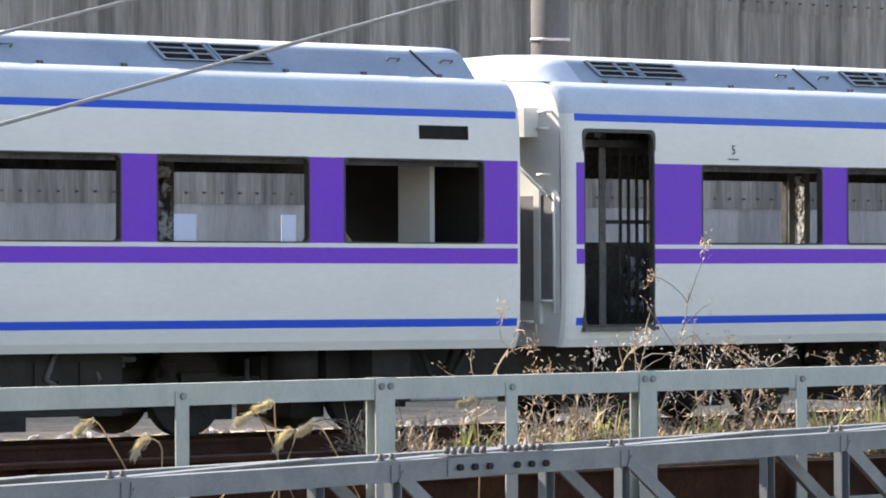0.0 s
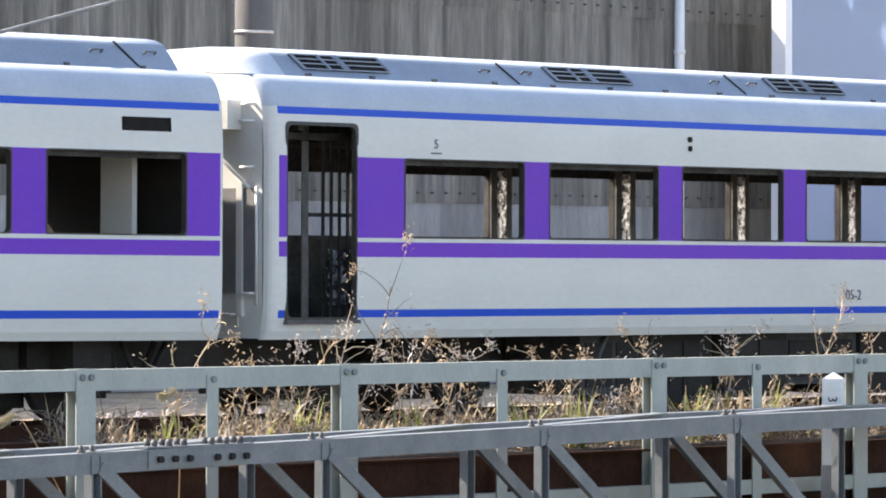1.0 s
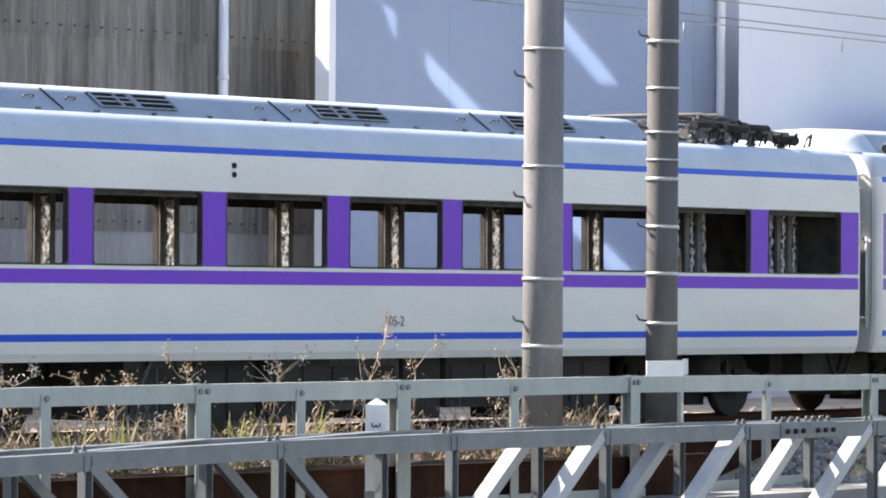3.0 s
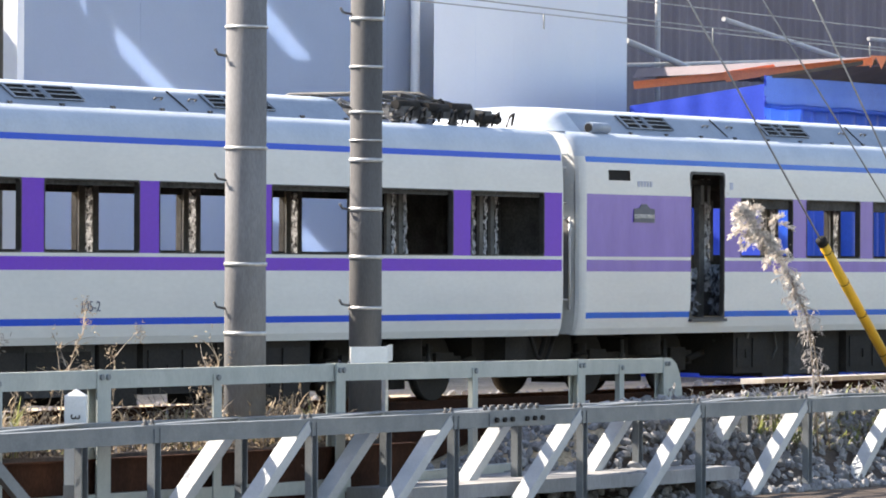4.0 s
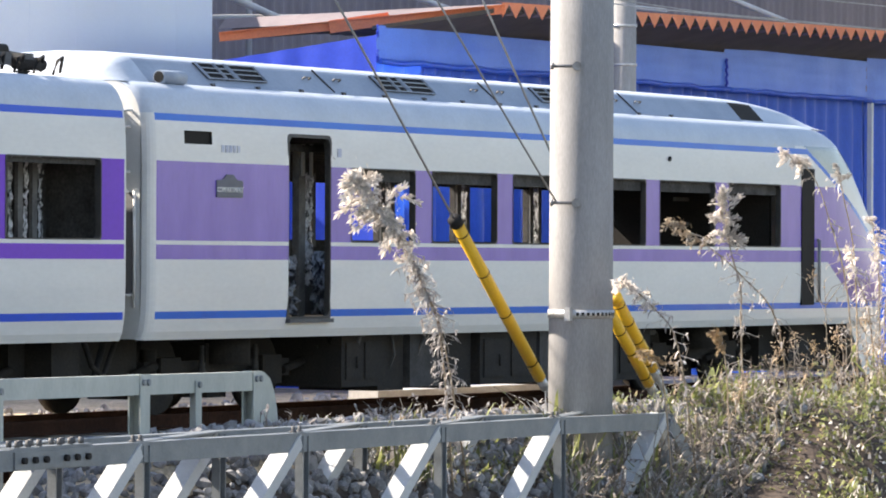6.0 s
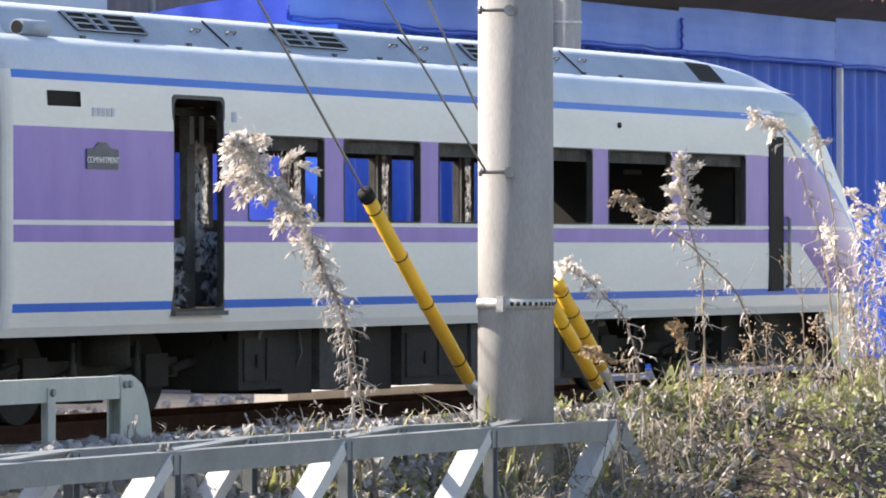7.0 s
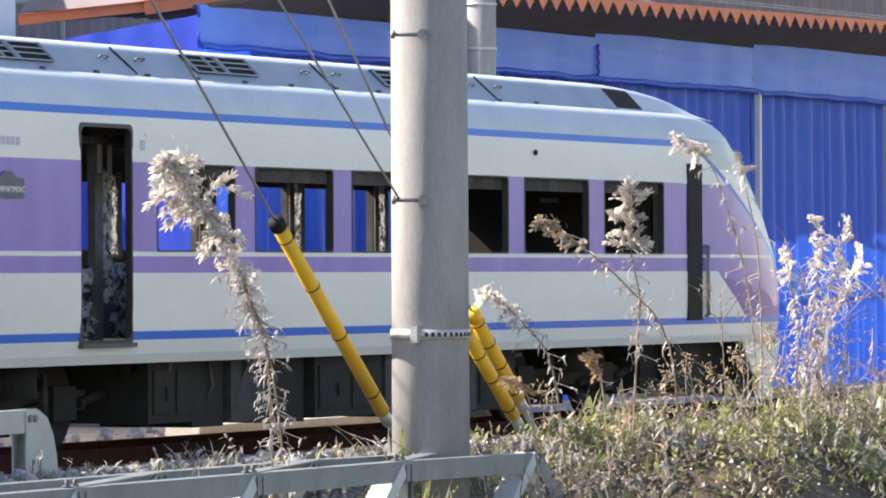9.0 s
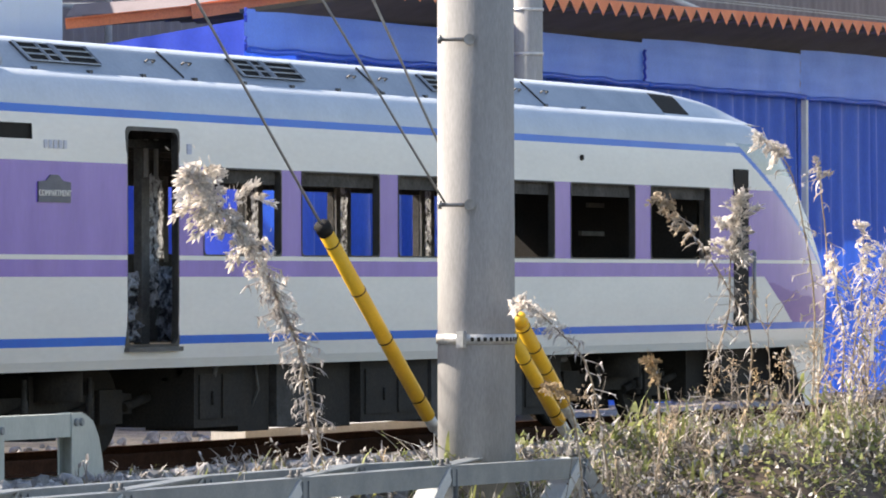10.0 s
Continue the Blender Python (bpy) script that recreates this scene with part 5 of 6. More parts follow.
# ---- poles ----


def pole(x, y, r, mat, label, bands, pegs, top=9.0, foot=-0.5):
    ob = thing("concrete_pole", label, "pole", "line poles", at=pose(x, y, 0))
    bm = bmesh.new()
    tube(bm, [(0, 0, foot), (0, 0, 2), (0, 0, top)], [r * 1.02, r, r * 0.97], 36)
    part("shaft", bm, mat, ob)
    for z, h in bands:
        bm = bmesh.new()
        tube(bm, [(0, 0, z - h / 2), (0, 0, z + h / 2)], r + 0.012, 36)
        b = part("band", bm, "galv", ob, "galvanised steel band")
    for z in pegs:
        bm = bmesh.new()
        a = Vector((-0.62, -0.78, 0)).normalized()
        s = Vector((-0.78, 0.62, 0))
        c = s * (r * 0.9)
        tube(bm, [c + Vector((0, 0, z)), c + s * 0.11 + Vector((0, 0, z + 0.02)), c + s * 0.14 + Vector((0, 0, z + 0.07))], 0.014, 6)
        part("step_peg", bm, "darkgrey", ob)
    return ob


pole(6.87, -3.55, 0.203, "concrete_mid", "weathered grey concrete line pole with thin steel bands", [(2.78, 0.03), (1.64, 0.035), (0.96, 0.04), (0.53, 0.035), (3.97, 0.03), (5.1, 0.03)], [1.2, 2.46, 3.68, 0.5])
pole(10.86, -2.4, 0.172, "concrete_dark", "dark brown-grey concrete line pole with many steel bands", [(4.25, 0.04), (3.74, 0.03), (3.26, 0.03), (2.96, 0.02), (2.75, 0.045), (2.23, 0.04), (1.72, 0.04), (1.18, 0.035), (0.6, 0.03), (4.9, 0.04)], [1.2, 2.22, 3.3, 4.3, 0.55])
p2 = pole(21.13, -3.9, 0.308, "concrete", "thick pale grey concrete pole with a perforated steel band", [], [], foot=-1.3)
bm = bmesh.new()
tube(bm, [(0, 0, 1.025), (0, 0, 1.105)], 0.322, 36)
band = part("perforated_band", bm, "galv", p2, "galvanised band with a row of slots")
for k in range(18):
    a = radians(200 + 9 * k)
    bm = bmesh.new()
    c = Vector((0.321 * math.cos(a), 0.321 * math.sin(a), 1.065))
    t = Vector((-math.sin(a), math.cos(a), 0)) * 0.014
    o = Vector((math.cos(a), math.sin(a), 0)) * 0.004
    vs = [bm.verts.new(c + o + t * s + Vector((0, 0, h))) for s, h in ((-1, -0.016), (1, -0.016), (1, 0.016), (-1, 0.016))]
    bm.faces.new(vs)
    part("slot", bm, "dark", band)
dirn = Vector((-0.9, -0.43, 0)).normalized()
sdir = Vector((0.43, -0.9, 0))
for z, along in ((2.13, -1), (3.44, -1)):
    bm = bmesh.new()
    c = dirn * 0.305 + sdir * (-0.05)
    tube(bm, [c + Vector((0, 0, z)), c - sdir * 0.24 + dirn * 0.03 + Vector((0, 0, z))], 0.016, 8)
    tube(bm, [c + Vector((0, 0, z - 0.001)) - dirn * 0.03, c + Vector((0, 0, z)) + dirn * 0.03], 0.045, 10)
    tube(bm, [c - sdir * 0.22 + dirn * 0.03 + Vector((0, 0, z)), c - sdir * 0.25 + dirn * 0.03 + Vector((0, 0, z))], 0.035, 10)
    part("eye_bolt", bm, "steel", p2)
bm = bmesh.new()
c = dirn * 0.325 - sdir * 0.12
box(bm, c.x - 0.03, c.x + 0.03, c.y - 0.03, c.y + 0.03, 1.0, 1.13)
part("band_clamp", bm, "galv", p2, bevel=0.008)

# ---- yellow guy-wire guards and wires ----


def guard(p, q, r, wire_to, label, capped=True):
    ob = thing("guy_guard", label, "guy guard", "guy-wire guards")
    p, q = Vector(p), Vector(q)
    bm = bmesh.new()
    tube(bm, [q, p], r, 14)
    part("sleeve", bm, "yellow", ob)
    bm = bmesh.new()
    d = (p - q).normalized()
    tube(bm, [p - d * 0.02, p + d * 0.06, p + d * 0.085], [r * 1.12, r * 1.1, r * 0.5], 14)
    part("cap", bm, "black" if capped else "yellow", ob, "black rubber cap" if capped else "")
    for t in (0.1, 0.42, 0.68, 0.93):
        bm = bmesh.new()
        c = q.lerp(p, t)
        tube(bm, [c, c + d * 0.012], r * 1.06, 14)
        part("tie", bm, "black", ob)
    bm = bmesh.new()
    side = d.cross(Vector((0.43, 0.9, 0))).normalized()
    bar(bm, q + side * 0.0 - Vector((0.02, 0.05, 0)) , p - Vector((0.02, 0.05, 0)), 0.006, 0.012)
    part("slit", bm, "black", ob)
    bm = bmesh.new()
    tube(bm, [q - d * 0.62, q + d * 0.02], r * 0.45, 8)
    tube(bm, [q - d * 0.02, q - d * 0.16], r * 0.8, 10)
    part("turnbuckle", bm, "galv", ob, "grey steel turnbuckle")
    bm = bmesh.new()
    tube(bm, [p, Vector(wire_to)], 0.012, 6)
    part("guy_wire", bm, "wire", ob, "thin steel guy wire")
    return ob


guard((20.24, -3.0, 1.93), (22.08, -3.0, 0.42), 0.062, (16.6, -3.0, 4.92), "yellow plastic guard tube on a slanting guy wire")
guard((24.72, -2.6, 1.17), (25.62, -2.6, 0.44), 0.066, (20.75, -2.6, 4.92), "yellow guy-wire guard leaning behind the thick pole", False)
guard((23.62, -3.0, 1.11), (24.66, -3.0, 0.31), 0.062, (21.3, -3.62, 3.6), "yellow guy-wire guard beside its twin", False)


def wire(pts, r, label):
    bm = bmesh.new()
    tube(bm, pts, r, 6)
    return solid("overhead_wire", bm, "wire", label, "wire")


wire([(20.75, -3.82, 2.13), (19.5, -3.82, 3.03), (17.0, -3.82, 4.82)], 0.010, "stay wire running up from the pole's eye bolt")
wire([(-16, -5, 1.54), (-11.5, -5, 2.56), (-6.86, -5, 3.62), (-2, -5, 4.75)], 0.016, "grey cable slanting across before the coach")
wire([(-16, -5, 2.2), (-11.5, -5, 3.21), (-6, -5, 4.45)], 0.014, "second grey cable slanting above the roof")
for z0, z1, y in ((4.95, 4.62, 1.4), (5.25, 4.95, 1.4), (4.95, 4.55, 0.6)):
    wire([(6, y, z0 - 0.0), (16, y, z0 - 0.05), (34, y, z1 + 0.1), (70, y, z1 + 0.4)], 0.009, "thin overhead wire above the train")
bm = bmesh.new()
for x in (17.2, 21.0, 25.5, 30.2):
    tube(bm, [(x, 1.4, 4.66), (x, 1.4, 4.86)], 0.012, 6)
solid("wire_hangers", bm, "wire", "small hangers on the overhead wire", "wire")

# ---- signs ----
sg2 = thing("track_sign", "white folded sign plate on a thin post before the dark pole", "sign", at=pose(10.45, -2.78, 0))
a, b, c = Vector((-0.55, -0.05, 0)), Vector((0.0, -0.16, 0)), Vector((0.50, 0.1, 0))
bm = bmesh.new()
for p, q, dz in ((a, b, -0.012), (b, c, -0.0)):
    bar(bm, p + Vector((0, 0, 0.71 + dz)), q + Vector((0, 0, 0.71 + dz)), 0.015, 0.17)
part("plate", bm, "signwhite", sg2)
bm = bmesh.new()
bar(bm, (0.0, -0.13, -0.5), (0.0, -0.13, 0.66), 0.05, 0.05, (0, 1, 0))
part("post", bm, "galv", sg2)
KM = (2.6, -4.6)
km = thing("distance_post", "short white square marker post with a chamfered top", "marker post", at=pose(*KM, 0, 0, 0, 30))
bm = bmesh.new()
box(bm, -0.095, 0.095, -0.095, 0.095, -0.35, 0.45)
part("shaft", bm, "signwhite", km, bevel=0.02)
bm = bmesh.new()
vs = [bm.verts.new(p) for p in ((-0.095, -0.095, 0.45), (0.095, -0.095, 0.45), (0.095, 0.095, 0.45), (-0.095, 0.095, 0.45), (-0.05, 0.0, 0.51), (0.05, 0.0, 0.51))]
for f in ((0, 1, 5, 4), (1, 2, 5), (2, 3, 4, 5), (3, 0, 4)):
    bm.faces.new([vs[i] for i in f])
part("cap", bm, "signwhite", km)
bm = bmesh.new()
box(bm, -0.10, 0.10, -0.10, 0.10, -0.7, -0.35)
part("foot", bm, "concrete", km)
letters("numeral", "3", 0.12, "black", km, pose(-0.099, 0, 0.26, 0, 0, -90) @ pose(0, 0, 0, 0, 90, 0))

# ---- plants ----


def blade(bm, base, length, width, lean, azim, bend, mat=0, seg=3):
    """A narrow leaf or straw: a strip that leans and bends over."""
    d = Vector((math.cos(azim), math.sin(azim), 0))
    s = Vector((-d.y, d.x, 0))
    p = Vector(base)
    a = lean
    prev = None
    for i in range(seg + 1):
        w = width * (1 - (i / seg) ** 1.6) * 0.5 + 0.0012
        cur = (bm.verts.new(p - s * w), bm.verts.new(p + s * w))
        if prev:
            f = bm.faces.new((prev[0], prev[1], cur[1], cur[0]))
            f.material_index = mat
            f.smooth = True
        prev = cur
        p = p + (d * math.sin(a) + Vector((0, 0, 1)) * math.cos(a)) * (length / seg)
        a += bend / seg


def spindle(bm, p, d, length, r, mat=0):
    """A small pointed tuft of seed hairs."""
    d = Vector(d).normalized()
    a = d.cross(Vector((0.3, 0.5, 0.8))).normalized()
    b = d.cross(a)
    tip0, tip1 = bm.verts.new(p), bm.verts.new(Vector(p) + d * length)
    mid = [bm.verts.new(Vector(p) + d * length * 0.45 + (a * math.cos(k * 2.094) + b * math.sin(k * 2.094)) * r) for k in range(3)]
    for k in range(3):
        for t in (tip0, tip1):
            f = bm.faces.new((mid[k], mid[(k + 1) % 3], t))
            f.material_index = mat


def curve_at(pts, t):
    n = len(pts) - 1
    i = min(int(t * n), n - 1)
    return Vector(pts[i]).lerp(Vector(pts[i + 1]), t * n - i)


def smooth_path(pts, n=14):
    """A soft line through a few points."""
    pts = [Vector(p) for p in pts]
    q = [pts[0] * 2 - pts[1]] + pts + [pts[-1] * 2 - pts[-2]]
    out = []
    for i in range(1, len(q) - 2):
        for k in range(n // (len(pts) - 1) + 1):
            t = k / (n // (len(pts) - 1) + 1)
            a, b, c, d = q[i - 1], q[i], q[i + 1], q[i + 2]
            out.append(0.5 * (2 * b + (c - a) * t + (2 * a - 5 * b + 4 * c - d) * t * t + (3 * b - a - 3 * c + d) * t ** 3))
    out.append(pts[-1])
    return out


def reed(label, base, stems, plume_from, tufts, spread, seed, bits=60, tone="plume"):
    """A tall dry reed: bent stems, hanging dry leaves, and a feathery seed head at each tip."""
    r = random.Random(seed)
    ob = thing("reed", label, "reed", "tall dry reeds on the bank", at=pose(*base))
    for n, pts in enumerate(stems):
        fluff, wide_to = (tufts, spread) if n == 0 or len(stems) > 2 else (tufts * 0.25, spread * 0.4)
        pts = smooth_path([(x - base[0], y - base[1], z - base[2]) for x, y, z in pts])
        bm = bmesh.new()
        tube(bm, pts, [0.011 - 0.007 * i / len(pts) for i in range(len(pts))], 6)
        st = part("stem", bm, "stalk", ob)
        bm = bmesh.new()
        for k in range(int(bits * 1.3)):
            t = r.uniform(0.08, plume_from + 0.12)
            p = curve_at(pts, t)
            az = r.uniform(0, 6.28)
            ln = r.uniform(0.07, 0.19)
            if r.random() < 0.5:
                blade(bm, p, ln, r.uniform(0.014, 0.030), r.uniform(1.0, 2.6), az, r.uniform(0.4, 1.8), 0, 3)
            else:
                q = p + Vector((math.cos(az), math.sin(az) * 0.7, -0.25)) * r.uniform(0.06, 0.24)
                tube(bm, [p, q], [0.004, 0.003], 4, False)
                for s in range(4):
                    blade(bm, q, r.uniform(0.04, 0.09), r.uniform(0.010, 0.018), r.uniform(0.8, 2.8), r.uniform(0, 6.28), r.uniform(0.4, 1.6), 0, 2)
        tagged(part("dry_leaves", bm, "dryleaf", ob), kind="stuff")
        # seed head: soft lumps of short hairs, hung along the bent tip
        bm = bmesh.new()
        axis = (pts[-1] - pts[-4]).normalized()
        lumps = max(6, int(fluff / 11))
        for k in range(lumps):
            t = plume_from + (1 - plume_from) * (k + r.random()) / lumps
            w = wide_to * math.sin(math.pi * min(1, 0.22 + 0.80 * (t - plume_from) / (1 - plume_from))) ** 0.7
            az = r.uniform(0, 6.28)
            out = Vector((math.cos(az), math.sin(az) * 0.7, r.uniform(-0.5, 0.6)))
            c = curve_at(pts, t) + out * w * r.uniform(0.1, 0.75)
            size = r.uniform(0.030, 0.058) * (0.7 + wide_to * 1.5)
            hang = (out * 0.75 + axis * 0.35 + Vector((0, 0, r.uniform(-0.75, 0.1)))).normalized()
            for h in range(40):
                u = r.uniform(-1.5, 1.6)
                wide = size * 0.40 * math.sqrt(max(0.0, 1 - (u / 1.65) ** 2))
                o = Vector((r.gauss(0, 1), r.gauss(0, 1), r.gauss(0, 1))).normalized()
                dr = (hang * 1.0 + o * 0.55)
                ln = size * r.uniform(0.6, 1.2)
                spindle(bm, c + hang * u * size + Vector((0, 0, -0.12 * u * u * size)) + o * wide * 0.8, dr, ln, ln * r.uniform(0.13, 0.24), 0)
        for k in range(int(fluff / 3)):
            c = curve_at(pts, r.uniform(plume_from, 1.0))
            o = Vector((r.gauss(0, 1), r.gauss(0, 0.7), r.gauss(0, 1))).normalized()
            spindle(bm, c + o * wide_to * r.uniform(0.0, 0.45), o * 0.6 + axis, r.uniform(0.03, 0.08), 0.005, 0)
        tagged(part("seed_plume", bm, tone, ob, "pale fluffy seed plume"), kind="stuff")
    return ob


REEDY = -4.3
reed_a = reed("tall dry reed with a large pale plume leaning over", (17.95, REEDY, -0.5),
    [[(17.95, REEDY, -0.5), (17.45, REEDY, 0.8), (17.1, REEDY, 1.25), (16.7, REEDY, 1.67), (16.15, REEDY, 2.0), (15.65, REEDY, 2.3)],
     [(17.75, REEDY + 0.05, -0.5), (17.35, REEDY, 0.9), (16.95, REEDY, 1.4), (16.55, REEDY, 1.75)]], 0.67, 640, 0.48, 11, 130)
reed_b = reed("dry reed with a drooping plume beside the thick pole", (24.2, REEDY, -0.5),
    [[(24.2, REEDY, -0.5), (24.02, REEDY, 0.9), (24.0, REEDY, 1.32), (23.75, REEDY, 1.65), (23.62, REEDY, 1.95), (23.55, REEDY, 2.28)]], 0.68, 420, 0.26, 12, 60)
reed_g = reed("thin dry reed bent sideways with a sparse plume", (25.4, REEDY, -0.5),
    [[(25.4, REEDY, -0.5), (25.0, REEDY, 0.9), (24.1, REEDY, 1.4), (23.1, REEDY, 1.75), (22.2, REEDY, 1.98)]], 0.74, 170, 0.16, 13, 40, "stalk")
reed_e = reed("very tall dry reed with small plumes at the top", (27.2, REEDY, -0.5),
    [[(27.2, REEDY, -0.5), (26.9, REEDY, 1.2), (26.4, REEDY, 2.0), (25.9, REEDY, 2.5), (25.1, REEDY, 2.72)], [(27.2, REEDY, -0.5), (27.1, REEDY, 1.5), (26.75, REEDY, 2.3), (26.55, REEDY, 2.62)]], 0.80, 190, 0.18, 14, 30)
reed_c = reed("branching clump of dry reeds with several pale plumes", (27.85, REEDY, -0.5),
    [[(27.85, REEDY, -0.5), (27.75, REEDY, 0.9), (27.7, REEDY, 1.5), (27.5, REEDY, 2.05)], [(27.85, REEDY, -0.5), (27.9, REEDY, 1.0), (28.1, REEDY, 1.5), (28.25, REEDY, 2.1)], [(27.9, REEDY, -0.5), (28.1, REEDY, 0.9), (28.5, REEDY, 1.4), (28.75, REEDY, 1.85)], [(27.8, REEDY, -0.5), (27.5, REEDY, 0.9), (27.1, REEDY, 1.4), (26.8, REEDY, 1.75)]], 0.72, 110, 0.17, 15, 70)
reed_d = reed("small dry reed arching before the yellow guard", (22.3, -4.6, -0.5),
    [[(22.3, -4.6, -0.5), (21.9, -4.6, 0.75), (21.3, -4.6, 1.15), (20.6, -4.6, 1.42)]], 0.62, 260, 0.20, 16, 30)
reed_f = reed("short brown seed head on a thin stem", (23.6, -4.4, -0.5), [[(23.6, -4.4, -0.5), (23.5, -4.4, 0.5), (23.3, -4.4, 0.88)]], 0.70, 120, 0.12, 17, 10, "straw")
reed_h = reed("short brown seed head before the guard tube", (21.4, -4.75, -0.5), [[(21.4, -4.75, -0.5), (21.1, -4.75, 0.5), (20.6, -4.75, 0.72)]], 0.66, 110, 0.11, 18, 10, "straw")


def foxtail(x, z, drop, seed, lean):
    """A golden grass head that arches over at the top."""
    r = random.Random(seed)
    ob = thing("foxtail_grass", "golden arching grass head on a thin stem", "grass", "golden grass heads before the fence", at=pose(x, -5.0, -0.6))
    tall = z + 0.6
    pts = smooth_path([(lean, 0, 0), (lean * 0.5, 0, tall * 0.5), (0.05 * (1 if lean > 0 else -1), 0, tall * 0.9), (-0.06, 0, tall), (-0.16, 0, tall - 0.03), (-0.24, 0, tall - drop)])
    bm = bmesh.new()
    tube(bm, pts, 0.006, 5)
    part("stem", bm, "straw", ob)
    bm = bmesh.new()
    for k in range(420):
        t = r.uniform(0.62, 0.97)
        c, n = curve_at(pts, t), curve_at(pts, min(1, t + 0.03))
        o = Vector((r.gauss(0, 1), r.gauss(0, 1), r.gauss(0, 1))) * 0.010
        spindle(bm, c + o, (n - c).normalized() + o * 26 + Vector((-0.1, 0, -0.25)), r.uniform(0.03, 0.065), 0.0028)
    tagged(part("seed_head", bm, "gold", ob), kind="stuff")
    return ob


for i, (x, z, drop, lean) in enumerate(((-10.55, 0.42, 0.08, 0.7), (-10.0, 0.28, 0.14, 0.05), (-8.95, 0.44, 0.08, 0.55), (-8.75, 0.52, 0.04, -0.02), (-8.55, 0.30, 0.14, -0.5), (-8.3, 0.34, 0.06, 0.65), (-6.55, 0.50, 0.04, -0.05), (-9.2, 0.0, 0.06, -0.5), (-11.6, 0.1, 0.06, 0.6))):
    foxtail(x, z, drop, 40 + i, lean)


def thicket(name, label, x0, x1, y0, y1, z_of, count, tall, mix, seed, width=(0.008, 0.02), short=1.0, patchy=1.0):
    """Uncountable low growth: straws, leaves and twigs in one sheet of plants."""
    r = random.Random(seed)
    bm = bmesh.new()
    for k in range(count):
        x, y = r.uniform(x0, x1), r.uniform(y0, y1)
        d = 0.55 + 0.9 * noise.noise((x * 0.9, y * 0.9, seed))
        if r.random() > d + 0.35:
            continue
        m = r.choices(range(len(mix)), weights=[w for _, w in mix])[0]
        h = r.uniform(0.25, 1.0) * tall * max(0.35, d + 0.25) ** patchy
        kind = mix[m][0]
        if kind == "twig":
            p = Vector((x, y, z_of(x, y)))
            pts = [p]
            v = Vector((r.gauss(0, 0.6), r.gauss(0, 0.4), 1.0)).normalized()
            for q in range(5):
                v = (v + Vector((r.gauss(0, 0.35), r.gauss(0, 0.3), r.gauss(-0.12, 0.25)))).normalized()
                pts.append(pts[-1] + v * h * 0.28)
            tube(bm, pts, [0.007, 0.006, 0.005, 0.004, 0.003, 0.002], 4, False)
            bm.faces.ensure_lookup_table()
            for f in bm.faces[len(bm.faces) - 20:]:
                f.material_index = m
            for q in range(4):
                p = curve_at(pts, r.uniform(0.4, 1.0))
                blade(bm, p, r.uniform(0.04, 0.09), r.uniform(0.012, 0.026), r.uniform(0.5, 2.2), r.uniform(0, 6.28), 0.6, 0, 2)
        else:
            wd = r.uniform(*width) * (1.6 if kind == "leaf" else 1.0)
            blade(bm, (x, y, z_of(x, y) - 0.02 + r.uniform(0, 0.35 + 0.6 * (1 - short)) * h), h * r.uniform(0.4, 1.0) * short, wd, r.uniform(0.0, 1.0), r.uniform(0, 6.28), r.uniform(-0.3, 1.6), m, 3)
    return solid(name, bm, [n for n, _ in mix], label, "undergrowth", kind="stuff")


# dry tangle between the girder and the coaches
thicket("dry_undergrowth", "tangle of dry weeds, twigs and a few green tufts beside the track", -5.6, 8.7, -4.1, -2.4, ground_z, 15000, 0.52, [("straw", 3.0), ("stalk", 2.2), ("twig", 2.6), ("tuft", 2.2), ("dryleaf", 2.0), ("leaf", 0.8)], 1, (0.010, 0.028), 0.5)
# bank at the verge: mixed green and straw growth, taller to the far end
thicket("bank_undergrowth", "dense green and straw-coloured undergrowth on the bank", 22.9, 37.0, -6.9, -3.3, ground_z, 25000, 0.37, [("leaf", 5.0), ("straw", 1.2), ("dryleaf", 2.6), ("twig", 1.6), ("plume", 0.7)], 2, (0.018, 0.046), 0.45, 2.2)
thicket("bank_shrubs", "leafy shrubs and bare grey twigs rising from the bank", 25.6, 36.0, -5.6, -3.9, ground_z, 1500, 0.80, [("twig", 4), ("leaf", 2.0), ("dryleaf", 2.2)], 8, (0.018, 0.042), 0.35, 1.8)
thicket("verge_undergrowth", "low dry growth along the stones under the pole", 15.6, 24.6, -3.75, -3.15, ground_z, 1500, 0.20, [("dryleaf", 3), ("straw", 1.4), ("twig", 1.6), ("leaf", 1.0)], 3)
thicket("slope_undergrowth", "twigs and leaves on the slope behind the lattice girder", 16.5, 24.6, -4.25, -3.7, ground_z, 1500, 0.62, [("leaf", 2.2), ("twig", 1.6), ("dryleaf", 2), ("plume", 0.6)], 4, (0.016, 0.034))
thicket("girder_creepers", "dry creepers and twigs grown over the girder's end", 19.6, 24.6, -4.9, -4.2, ground_z, 1900, 0.62, [("twig", 3), ("dryleaf", 2), ("leaf", 1.4)], 6, (0.014, 0.03))


